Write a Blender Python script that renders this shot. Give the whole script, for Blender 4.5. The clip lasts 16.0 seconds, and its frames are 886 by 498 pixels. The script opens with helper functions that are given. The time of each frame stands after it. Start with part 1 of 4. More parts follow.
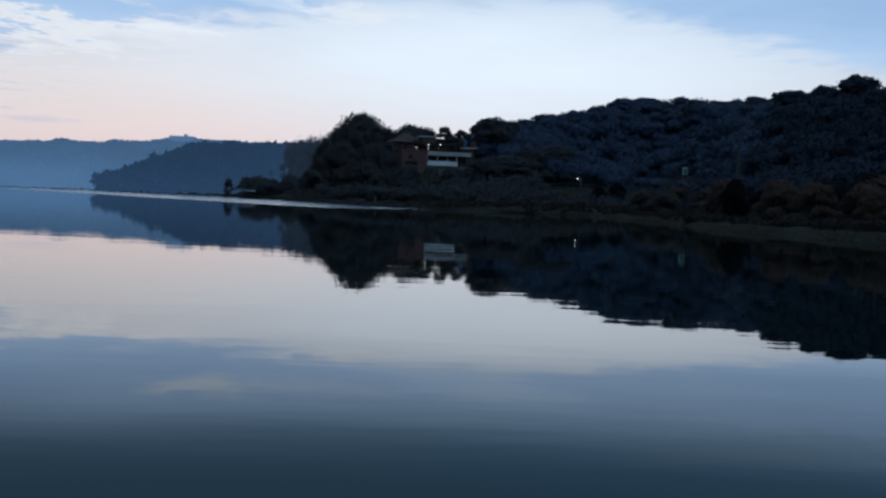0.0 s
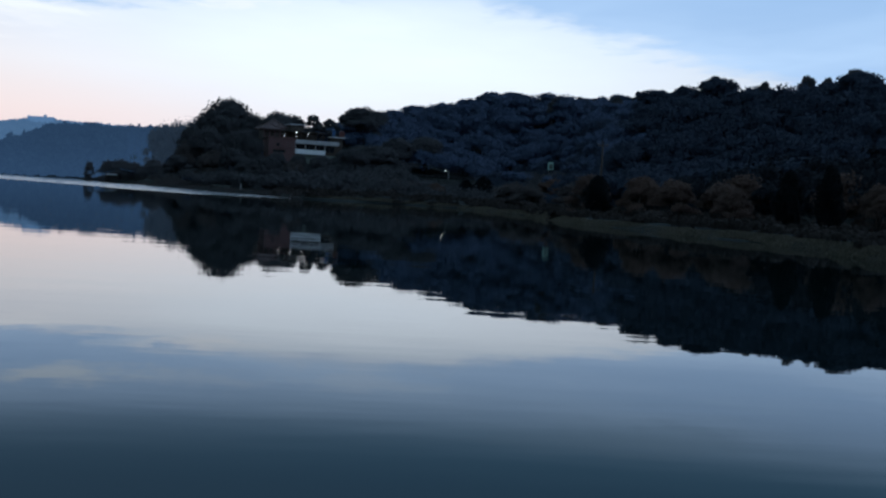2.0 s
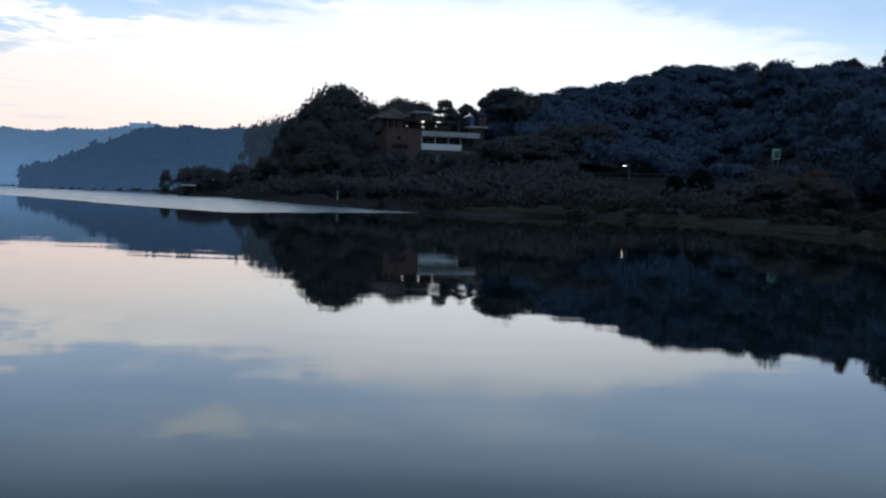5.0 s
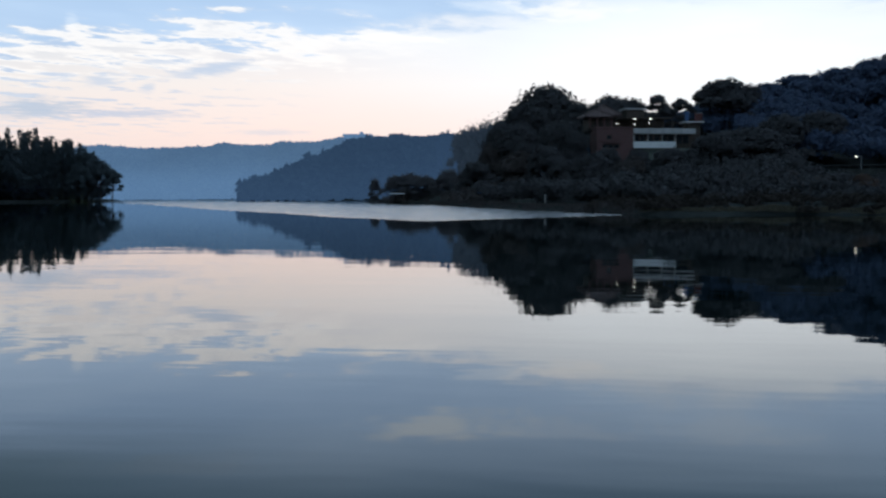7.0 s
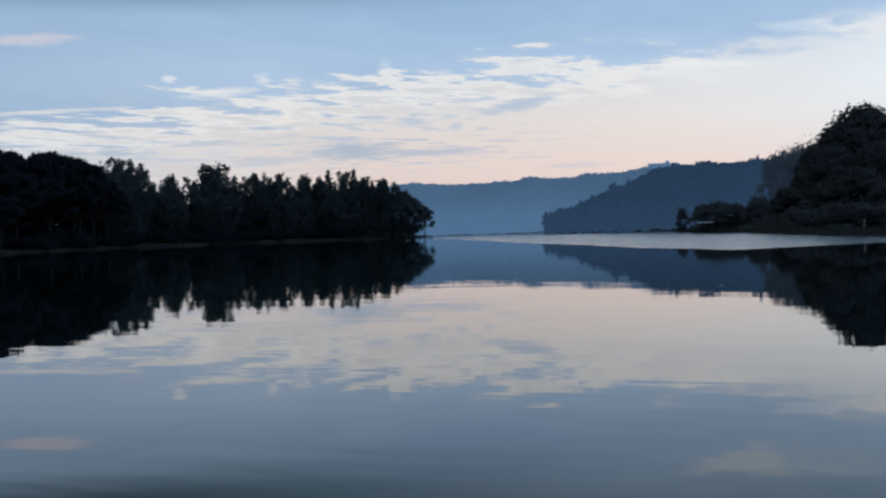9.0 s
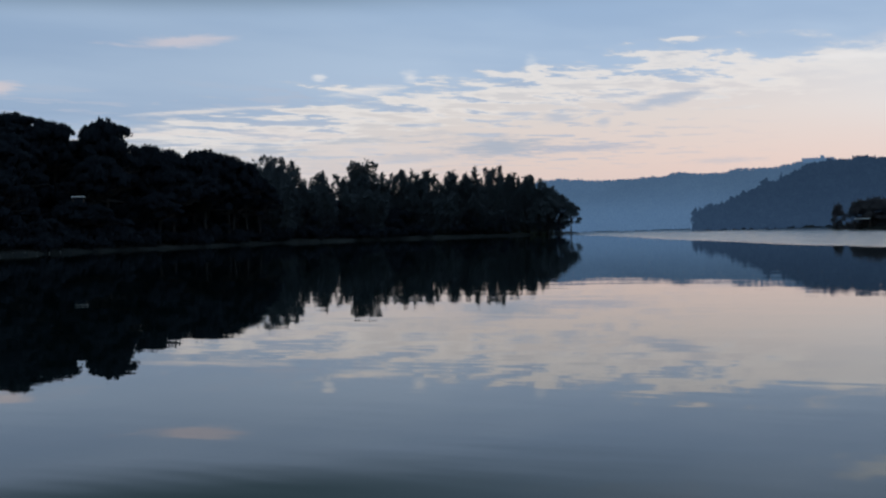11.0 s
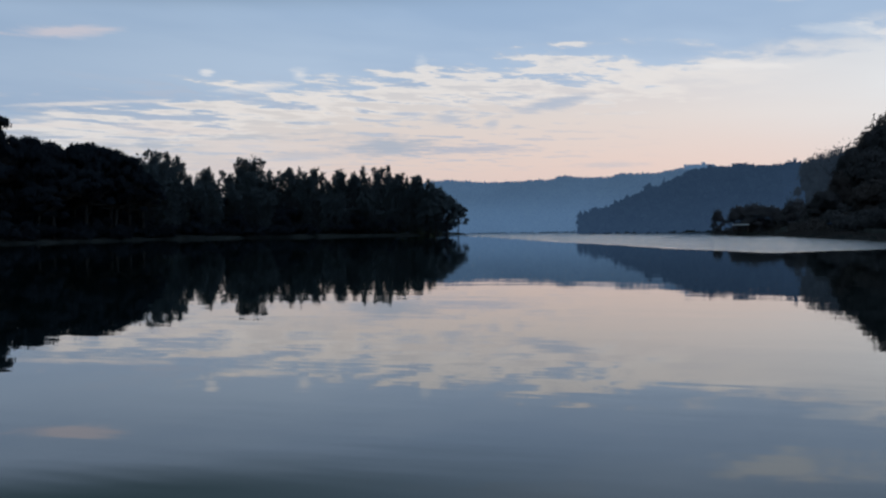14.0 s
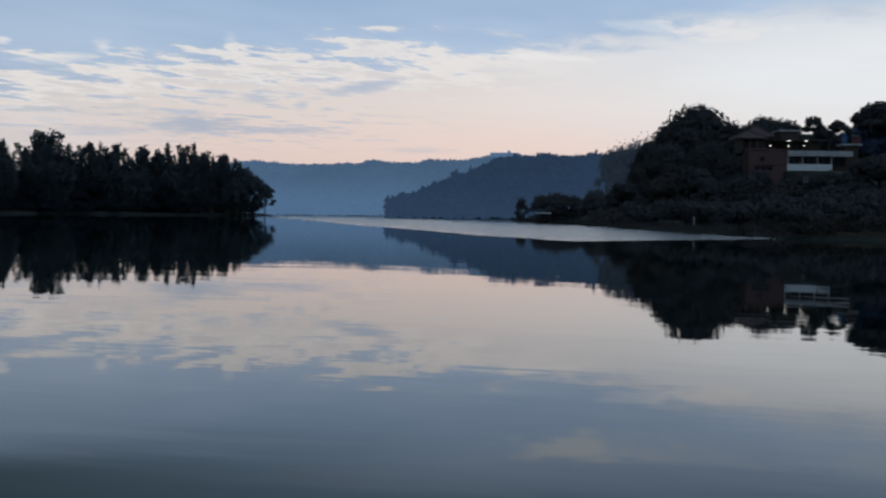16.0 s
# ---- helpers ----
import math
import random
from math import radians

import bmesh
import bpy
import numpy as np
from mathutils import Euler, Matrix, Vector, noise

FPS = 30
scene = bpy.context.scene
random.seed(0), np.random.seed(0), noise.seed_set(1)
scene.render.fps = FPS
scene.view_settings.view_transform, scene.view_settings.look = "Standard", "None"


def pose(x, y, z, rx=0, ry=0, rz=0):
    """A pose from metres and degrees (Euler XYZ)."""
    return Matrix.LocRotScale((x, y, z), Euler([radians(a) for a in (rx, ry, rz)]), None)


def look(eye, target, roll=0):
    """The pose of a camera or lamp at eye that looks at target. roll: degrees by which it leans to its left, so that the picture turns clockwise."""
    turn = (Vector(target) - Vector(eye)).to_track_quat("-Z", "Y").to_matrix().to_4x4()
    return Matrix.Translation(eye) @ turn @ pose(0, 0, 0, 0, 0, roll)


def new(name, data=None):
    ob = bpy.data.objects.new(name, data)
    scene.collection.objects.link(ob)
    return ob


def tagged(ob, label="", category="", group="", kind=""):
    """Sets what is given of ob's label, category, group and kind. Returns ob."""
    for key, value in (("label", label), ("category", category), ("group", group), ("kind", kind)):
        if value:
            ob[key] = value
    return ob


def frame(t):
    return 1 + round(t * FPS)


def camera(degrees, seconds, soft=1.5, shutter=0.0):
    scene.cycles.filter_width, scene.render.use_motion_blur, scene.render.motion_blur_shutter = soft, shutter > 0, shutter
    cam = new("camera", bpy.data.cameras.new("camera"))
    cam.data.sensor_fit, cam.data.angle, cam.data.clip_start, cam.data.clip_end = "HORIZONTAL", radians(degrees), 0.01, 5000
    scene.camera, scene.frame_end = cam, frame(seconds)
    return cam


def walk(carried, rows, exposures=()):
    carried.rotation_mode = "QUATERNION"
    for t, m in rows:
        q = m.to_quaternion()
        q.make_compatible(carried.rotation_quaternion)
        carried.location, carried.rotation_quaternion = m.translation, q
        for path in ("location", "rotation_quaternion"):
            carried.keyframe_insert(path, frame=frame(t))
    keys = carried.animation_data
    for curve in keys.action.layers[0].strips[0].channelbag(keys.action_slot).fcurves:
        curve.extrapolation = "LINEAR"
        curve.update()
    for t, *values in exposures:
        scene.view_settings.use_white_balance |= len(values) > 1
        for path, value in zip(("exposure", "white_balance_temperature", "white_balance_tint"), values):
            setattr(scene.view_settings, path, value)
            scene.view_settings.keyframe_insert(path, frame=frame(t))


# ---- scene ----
cam = camera(39.36, 16.0, soft=2.35, shutter=0.4)
EYE = 1.7  # metres above the lake
# seconds, place over the lake, degrees of yaw, pitch and roll
PATH = (
    (0.0, -2.00, -66.00, -0.53, -2.41, 2.11),
    (0.5, -2.00, -66.00, -2.22, -2.37, 2.52),
    (1.0, -2.00, -66.00, -3.53, -2.41, 2.66),
    (1.5, -2.00, -66.00, -5.70, -2.58, 3.07),
    (2.0, -2.00, -66.00, -6.72, -2.55, 3.48),
    (2.5, -2.00, -66.00, -7.57, -2.60, 3.28),
    (3.0, -2.00, -66.00, -5.91, -2.47, 2.83),
    (3.2, -2.00, -66.00, -5.47, -2.39, 2.45),
    (3.5, -1.82, -60.06, -4.73, -2.42, 2.37),
    (5.0, -0.18, -5.94, -0.11, -2.64, 1.77),
    (5.3, 0.00, 0.00, 0.61, -2.64, 1.66),
    (5.5, 0.00, 0.00, 1.51, -2.69, 1.46),
    (6.0, 0.00, 0.00, 3.56, -2.85, 0.71),
    (6.5, 0.00, 0.00, 7.07, -2.70, -0.10),
    (7.0, 0.00, 0.00, 9.87, -2.62, -0.22),
    (7.5, 0.00, 0.00, 12.73, -2.04, -0.71),
    (8.0, 0.00, 0.00, 16.02, -1.38, -0.99),
    (8.5, 0.00, 0.00, 21.14, -1.03, -1.66),
    (9.0, 0.00, 0.00, 23.97, -0.92, -1.74),
    (9.5, 0.00, 0.00, 26.62, -0.85, -1.74),
    (10.0, 0.00, 0.00, 28.86, -0.79, -1.93),
    (10.2, 0.00, 0.00, 29.50, -0.80, -1.92),
    (12.3, 0.00, 0.00, 31.10, -0.92, -1.60),
    (12.5, 0.00, 0.00, 30.94, -0.92, -1.58),
    (13.0, 0.00, 0.00, 29.47, -0.87, -1.26),
    (13.5, 0.00, 0.00, 26.87, -0.89, -0.89),
    (14.0, 0.00, 0.00, 25.51, -1.01, -0.70),
    (14.5, 0.00, 0.00, 23.41, -1.02, -0.31),
    (15.0, 0.00, 0.00, 20.31, -1.07, 0.25),
    (15.5, 0.00, 0.00, 18.55, -1.53, 0.48),
    (16.0, 0.00, 0.00, 16.59, -1.78, 0.78),
)


def heading(x, y, yaw, pitch, roll):
    a, b = radians(yaw), radians(pitch)
    eye = Vector((x, y, EYE))
    way = Vector((-math.sin(a) * math.cos(b), math.cos(a) * math.cos(b), math.sin(b)))
    return look(eye, eye + way, roll)


walk(cam, [(t, heading(x, y, yw, pt, rl)) for t, x, y, yw, pt, rl in PATH],
     exposures=[(0.0, 0.12, 5950, 4), (1.5, 0.25, 5950, 4), (3.2, 0.45, 6050, 4), (5.5, 0.52, 6500, 4), (7.0, 0.42, 6500, 5), (8.0, 0.38, 6450, 5), (9.0, 0.1, 6400, 4),
                (10.0, 0.02, 6550, 7), (12.5, 0.0, 6700, 7), (16.0, 0.02, 6700, 7)])

# ---------------------------------------------------------------- sky
world = bpy.data.worlds.new("dusk_sky")
scene.world = world
world.use_nodes = True


class Tree:
    """Short hand for node trees."""

    def __init__(self, owner):
        self.t = owner.node_tree
        self.t.nodes.clear()

    def node(self, kind, ins=(), **props):
        n = self.t.nodes.new(kind)
        for k, v in props.items():
            if k == "operation":
                n.operation = v
            elif k == "use_clamp":
                n.use_clamp = v
            elif k == "interpolation_type":
                n.interpolation_type = v
            elif k == "data_type":
                n.data_type = v
            elif k == "blend_type":
                n.blend_type = v
            elif k == "bands_direction":
                n.bands_direction = v
            elif k == "sky_type":
                n.sky_type = v
            elif k == "sun_disc":
                n.sun_disc = v
            elif k == "sun_elevation":
                n.sun_elevation = v
            elif k == "sun_rotation":
                n.sun_rotation = v
            elif k == "air_density":
                n.air_density = v
            elif k == "dust_density":
                n.dust_density = v
        for k, v in dict(ins).items():
            if isinstance(v, bpy.types.NodeSocket):
                self.t.links.new(v, n.inputs[k])
            else:
                n.inputs[k].default_value = v
        return n

    def math(self, op, a, b=0.0, c=0.0, clamp=False):
        return self.node("ShaderNodeMath", {0: a, 1: b, 2: c}, operation=op, use_clamp=clamp).outputs[0]

    def step(self, x, lo, hi):
        """0 below lo, 1 above hi, smooth between."""
        return self.node("ShaderNodeMapRange", {0: x, 1: lo, 2: hi, 3: 0.0, 4: 1.0}, interpolation_type="SMOOTHSTEP").outputs[0]

    def mix(self, f, a, b, blend="MIX"):
        n = self.node("ShaderNodeMix", {0: f}, data_type="RGBA", blend_type=blend)
        for i, v in ((6, a), (7, b)):
            if isinstance(v, bpy.types.NodeSocket):
                self.t.links.new(v, n.inputs[i])
            else:
                n.inputs[i].default_value = v
        return n.outputs[2]

    def noise(self, vec, scale, detail=4.0, rough=0.55, lac=2.0):
        ins = {"Scale": scale, "Detail": detail, "Roughness": rough, "Lacunarity": lac}
        if vec is not None:
            ins["Vector"] = vec
        return self.node("ShaderNodeTexNoise", ins).outputs[0]

    def ramp(self, f, stops):
        n = self.node("ShaderNodeValToRGB", {0: f})
        el = n.color_ramp.elements
        while len(el) < len(stops):
            el.new(0.5)
        for e, (p, c) in zip(el, stops):
            e.position, e.color = p, c
        return n.outputs[0]


def lin(r, g, b):
    """An sRGB colour, 0 to 255, as linear RGBA."""
    f = lambda v: v / 255 / 12.92 if v < 10.3 else ((v / 255 + 0.055) / 1.055) ** 2.4
    return (f(r), f(g), f(b), 1.0)


def build_sky():
    w = Tree(world)
    gen = w.node("ShaderNodeTexCoord").outputs["Generated"]
    xyz = w.node("ShaderNodeSeparateXYZ", {0: gen}).outputs
    flat = w.math("SQRT", w.math("ADD", w.math("MULTIPLY", xyz[0], xyz[0]), w.math("MULTIPLY", xyz[1], xyz[1])))
    el = w.math("MULTIPLY", w.math("ARCTAN2", xyz[2], flat), 57.2958)
    az = w.math("MULTIPLY", w.math("ARCTAN2", w.math("MULTIPLY", xyz[0], -1.0), xyz[1]), 57.2958)
    # the cloud deck is a flat layer, so its patches draw together towards the horizon
    low = w.math("MAXIMUM", xyz[2], 0.016)
    deck = w.node("ShaderNodeCombineXYZ", {0: w.math("DIVIDE", xyz[0], low), 1: w.math("MULTIPLY", w.math("DIVIDE", xyz[1], low), 0.55), 2: 0.0}).outputs[0]
    warp = w.node("ShaderNodeTexNoise", {"Vector": deck, "Scale": 2.6, "Detail": 4.0}).outputs[1]
    warp = w.node("ShaderNodeVectorMath", {0: warp, 1: (0.5, 0.5, 0.5)}, operation="SUBTRACT").outputs[0]
    deck = w.node("ShaderNodeVectorMath", {0: warp, 1: (0.28, 0.28, 0.0), 2: deck}, operation="MULTIPLY_ADD").outputs[0]
    n_patch = w.noise(deck, 2.1, 8.0, 0.6)
    n_fleck = w.noise(deck, 4.6, 6.0, 0.62)
    n_broad = w.noise(deck, 0.5, 4.0, 0.5)
    flat_uv = w.node("ShaderNodeCombineXYZ", {0: w.math("MULTIPLY", az, 0.13), 1: w.math("MULTIPLY", el, 0.62), 2: 0.0}).outputs[0]
    n_mid = w.noise(flat_uv, 0.75, 5.0, 0.55)
    # clear evening air
    air = w.node("ShaderNodeTexSky", sky_type="NISHITA", sun_disc=False, sun_elevation=radians(1.0), sun_rotation=radians(-12.0), air_density=1.2, dust_density=2.0).outputs[0]
    air = w.mix(1.0, air, (0.06, 0.06, 0.06, 1.0), "MULTIPLY")
    base = w.ramp(w.math("DIVIDE", el, 45.0, clamp=True), [
        (0.0, lin(222, 201, 202)), (0.06, lin(229, 213, 211)), (0.11, lin(224, 219, 221)), (0.16, lin(202, 210, 224)),
        (0.215, lin(160, 186, 218)), (0.25, lin(122, 156, 190)), (0.30, lin(90, 128, 158)), (0.38, lin(78, 115, 146)), (0.6, lin(100, 130, 160)), (1.0, lin(156, 178, 208))])
    base = w.mix(0.12, base, air)
    # away from the afterglow the low sky is blue grey
    glow = w.math("MULTIPLY", w.step(az, -75.0, 5.0), w.math("SUBTRACT", 1.0, w.step(az, 28.0, 66.0)))
    glow_off = w.math("MULTIPLY", w.math("SUBTRACT", 1.0, glow), w.math("SUBTRACT", 1.0, w.math("MULTIPLY", w.step(el, 10.0, 16.0), 0.9)))
    base = w.mix(w.math("MULTIPLY", glow_off, 0.85), base, lin(134, 154, 186))
    pale = w.math("MULTIPLY", w.step(az, 26.0, 46.0), w.math("SUBTRACT", 1.0, w.step(el, 4.0, 6.0)))
    base = w.mix(w.math("MULTIPLY", pale, 0.5), base, lin(196, 206, 218))
    # thin bright cloud over the hill
    bx = w.math("DIVIDE", w.math("ADD", az, 3.0), 15.0)
    by = w.math("DIVIDE", w.math("SUBTRACT", el, 6.2), 3.6)
    blob = w.math("EXPONENT", w.math("MULTIPLY", w.math("ADD", w.math("MULTIPLY", bx, bx), w.math("MULTIPLY", by, by)), -1.0))
    blob = w.math("MULTIPLY", blob, w.math("ADD", 0.55, w.math("MULTIPLY", n_mid, 0.75)), clamp=True)
    col = w.mix(blob, base, lin(231, 235, 243))
    # the grey-blue sheet above: the height of its lower edge along the horizon, torn into patches over the open water
    edge = w.ramp(w.math("DIVIDE", w.math("ADD", az, 40.0), 100.0, clamp=True), [
        (p, (h / 12, h / 12, h / 12, 1.0)) for p, h in ((0.0, 4.0), (0.15, 5.0), (0.23, 6.7), (0.30, 8.3), (0.36, 9.4), (0.41, 9.4), (0.455, 8.3), (0.50, 7.4), (0.56, 7.2), (0.66, 6.9), (0.76, 5.4), (0.85, 4.5), (1.0, 3.6))])
    edge = w.math("MULTIPLY", edge, 12.0)
    torn = w.math("MULTIPLY", w.step(az, 10.0, 21.0), w.math("SUBTRACT", 1.0, w.step(az, 37.0, 46.0)))
    rip = w.math("MULTIPLY", w.math("SUBTRACT", n_patch, 0.5), w.math("ADD", 3.0, w.math("MULTIPLY", torn, 6.2)))
    rip = w.math("ADD", rip, w.math("MULTIPLY", w.math("SUBTRACT", n_fleck, 0.5), w.math("ADD", 1.2, w.math("MULTIPLY", torn, 2.6))))
    over = w.math("SUBTRACT", w.math("ADD", el, rip), edge)
    sheet = w.math("MULTIPLY", w.step(over, -0.65, 0.85), w.math("SUBTRACT", 1.0, w.step(el, 10.0, 16.0)))
    sheet_col = w.mix(w.step(n_broad, 0.3, 0.7), lin(152, 178, 213), lin(178, 200, 229))
    sheet_col = w.mix(w.math("MULTIPLY", w.step(az, 20.0, 44.0), 0.45), sheet_col, lin(138, 160, 190))
    col = w.mix(w.math("MULTIPLY", sheet, 0.88), col, sheet_col)
    # lit rims where the sheet thins out, and grey hearts in the patches below it
    rim = w.math("MULTIPLY", w.step(over, -1.7, -0.45), w.math("SUBTRACT", 1.0, w.step(over, -0.25, 0.35)))
    rim = w.math("MULTIPLY", rim, w.step(az, 6.0, 16.0))
    col = w.mix(w.math("MULTIPLY", rim, 0.6), col, lin(238, 232, 231))
    heart = w.math("MULTIPLY", w.math("MULTIPLY", w.step(el, 2.2, 3.4), w.math("SUBTRACT", 1.0, w.step(el, 6.0, 7.4))), w.step(az, 14.0, 26.0))
    heart = w.math("MULTIPLY", heart, w.step(n_patch, 0.53, 0.61))
    col = w.mix(w.math("MULTIPLY", heart, 0.75), col, lin(172, 184, 207))
    # thin streaks low over the peninsula
    streaky = w.math("MULTIPLY", w.math("MULTIPLY", w.step(el, 1.5, 2.8), w.math("SUBTRACT", 1.0, w.step(el, 4.4, 5.2))), w.step(az, 27.0, 34.0))
    slim_uv = w.node("ShaderNodeCombineXYZ", {0: w.math("MULTIPLY", az, 0.1), 1: w.math("MULTIPLY", el, 1.1), 2: 7.0}).outputs[0]
    n_slim = w.noise(slim_uv, 1.5, 7.0, 0.62)
    col = w.mix(w.math("MULTIPLY", w.math("MULTIPLY", streaky, w.step(n_slim, 0.53, 0.59)), 0.6), col, lin(166, 178, 198))
    col = w.mix(w.math("MULTIPLY", w.math("MULTIPLY", streaky, w.step(n_slim, 0.48, 0.4)), 0.55), col, lin(220, 211, 212))
    # single clouds: azimuth, elevation, half width, half height, tilt, strength, colour
    grey = ((27.9, 3.72, 2.2, 0.42, 0.0, 0.9, (168, 178, 197)), (24.2, 3.55, 2.6, 0.17, 0.0, 0.75, (172, 180, 201)), (31.8, 3.35, 2.0, 0.2, -0.03, 0.5, (172, 182, 202)), (34.5, 4.2, 1.6, 0.13, 0.0, 0.6, (172, 182, 200)),
            (20.4, 5.58, 1.8, 0.26, -0.17, 0.75, (168, 183, 208)), (25.1, 5.0, 0.75, 0.25, 0.0, 0.65, (172, 185, 208)), (23.2, 4.7, 0.32, 0.22, 0.0, 0.6, (172, 185, 208)), (-1.3, 8.9, 1.0, 0.35, 0.2, 0.35, (176, 190, 212)),
            (17.8, 2.75, 1.6, 0.13, 0.0, 0.45, (184, 188, 204)))
    lit = ((41.9, 5.66, 3.0, 0.09, -0.05, 0.75, (222, 217, 219)), (36.2, 7.1, 0.3, 0.16, 0.0, 0.75, (226, 226, 232)), (34.1, 6.45, 1.3, 0.26, -0.05, 0.7, (226, 223, 226)), (32.0, 7.05, 0.4, 0.25, 0.0, 0.7, (224, 224, 230)),
           (26.4, 7.5, 0.25, 0.28, 0.0, 0.3, (220, 224, 232)), (11.9, 7.05, 2.2, 0.17, 0.04, 0.75, (232, 230, 234)), (4.3, 8.2, 2.2, 0.42, 0.06, 0.7, (230, 228, 232)), (42.6, 8.82, 2.2, 0.24, -0.04, 0.5, (222, 206, 208)),
           (50.3, 6.7, 0.9, 0.25, 0.0, 0.6, (222, 206, 206)), (7.5, 8.4, 1.6, 0.3, 0.05, 0.35, (224, 228, 236)))
    high = ((10.0, 10.8, 3.3, 0.65, 0.05, 0.85, (198, 206, 217)), (3.6, 10.9, 2.6, 0.7, -0.05, 0.4, (188, 200, 218)), (-3.0, 10.7, 3.0, 0.7, -0.03, 0.4, (190, 202, 220)), (22.0, 12.2, 4.2, 0.5, 0.0, 0.25, (160, 172, 188)), (-16.0, 13.6, 6.0, 1.0, 0.08, 0.35, (118, 142, 166)))
    for ca, ce, wa, we, tilt, power, tint in grey + lit + high:
        da = w.math("SUBTRACT", az, ca)
        de = w.math("SUBTRACT", w.math("SUBTRACT", el, ce), w.math("MULTIPLY", da, tilt))
        da, de = w.math("DIVIDE", da, wa), w.math("DIVIDE", de, we)
        far = w.math("SQRT", w.math("ADD", w.math("MULTIPLY", da, da), w.math("MULTIPLY", de, de)))
        far = w.math("ADD", far, w.math("MULTIPLY", w.math("SUBTRACT", n_fleck, 0.5), 3.4))
        col = w.mix(w.math("MULTIPLY", w.step(far, 1.5, 0.2), power), col, lin(*tint))
    # sky high over the peninsula, mostly unseen, darkened and greyed to dim reflections
    dim = w.math("MULTIPLY", w.step(el, 9.7, 11.8), w.step(az, 12.0, 42.0))
    col = w.mix(w.math("MULTIPLY", dim, 0.85), col, lin(66, 93, 104))
    bg = w.node("ShaderNodeBackground", {0: col, 1: 1.0}).outputs[0]
    w.node("ShaderNodeOutputWorld", {0: bg})


build_sky()

# ---------------------------------------------------------------- materials


def material(name):
    m = bpy.data.materials.new(name)
    m.use_nodes = True
    return m, Tree(m)


def finish(t, color, rough=0.8, bump=None, bump_distance=0.02, bump_strength=0.6, **extra):
    ins = {"Base Color": color, "Roughness": rough}
    ins.update({k.replace("_", " "): v for k, v in extra.items()})
    if bump is not None:
        ins["Normal"] = t.node("ShaderNodeBump", {"Height": bump, "Distance": bump_distance, "Strength": bump_strength}).outputs[0]
    b = t.node("ShaderNodeBsdfPrincipled", ins)
    t.node("ShaderNodeOutputMaterial", {0: b.outputs[0]})
    return b


def m_leaf(name, dark, light, brown=None):
    """Leaves: shade varies from leaf to leaf and from tree to tree."""
    m, t = material(name)
    isl = t.node("ShaderNodeNewGeometry").outputs["Random Per Island"]
    obj = t.node("ShaderNodeObjectInfo").outputs["Random"]
    c = t.mix(t.math("ADD", 0.3, t.math("MULTIPLY", isl, 0.4)), dark, light)
    if brown:
        c = t.mix(t.math("MULTIPLY", t.step(obj, 0.3, 1.0), 0.7), c, brown)
    patch = t.noise(t.node("ShaderNodeTexCoord").outputs["Object"], 0.35, 3.0)
    c = t.mix(t.math("MULTIPLY", patch, 0.5), c, dark)
    # each spray stands for many small leaves that turn their faces to the sky
    face = t.node("ShaderNodeVectorMath", {0: t.node("ShaderNodeNewGeometry").outputs["Normal"], 1: (0.3, 0.3, 0.3), 2: (0.0, 0.0, 0.7)}, operation="MULTIPLY_ADD").outputs[0]
    face = t.node("ShaderNodeVectorMath", {0: face}, operation="NORMALIZE").outputs[0]
    b = t.node("ShaderNodeBsdfPrincipled", {"Base Color": c, "Roughness": 0.7, "Specular IOR Level": 0.1, "Normal": face})
    thin = t.node("ShaderNodeBsdfTranslucent", {0: c, "Normal": face})
    out = t.node("ShaderNodeMixShader", {0: 0.5, 1: b.outputs[0], 2: thin.outputs[0]})
    t.node("ShaderNodeOutputMaterial", {0: out.outputs[0]})
    return m


def m_grain(name, a, b, scale=3.0, rough=0.85, stretch=(1, 1, 1), bump=0.02, fine=20.0, **extra):
    """A worn surface: two colours in stains, with a finer grain and relief."""
    m, t = material(name)
    co = t.node("ShaderNodeTexCoord").outputs["Object"]
    co = t.node("ShaderNodeMapping", {0: co, 3: stretch}).outputs[0]
    big, small = t.noise(co, scale, 4.0), t.noise(co, scale * fine, 3.0)
    f = t.math("ADD", t.math("MULTIPLY", big, 0.7), t.math("MULTIPLY", small, 0.3))
    finish(t, t.mix(t.step(f, 0.36, 0.64), a, b), rough, small, bump, **extra)
    return m


def m_light(name, color, strength):
    m, t = material(name)
    e = t.node("ShaderNodeEmission", {0: color, 1: strength})
    t.node("ShaderNodeOutputMaterial", {0: e.outputs[0]})
    return m


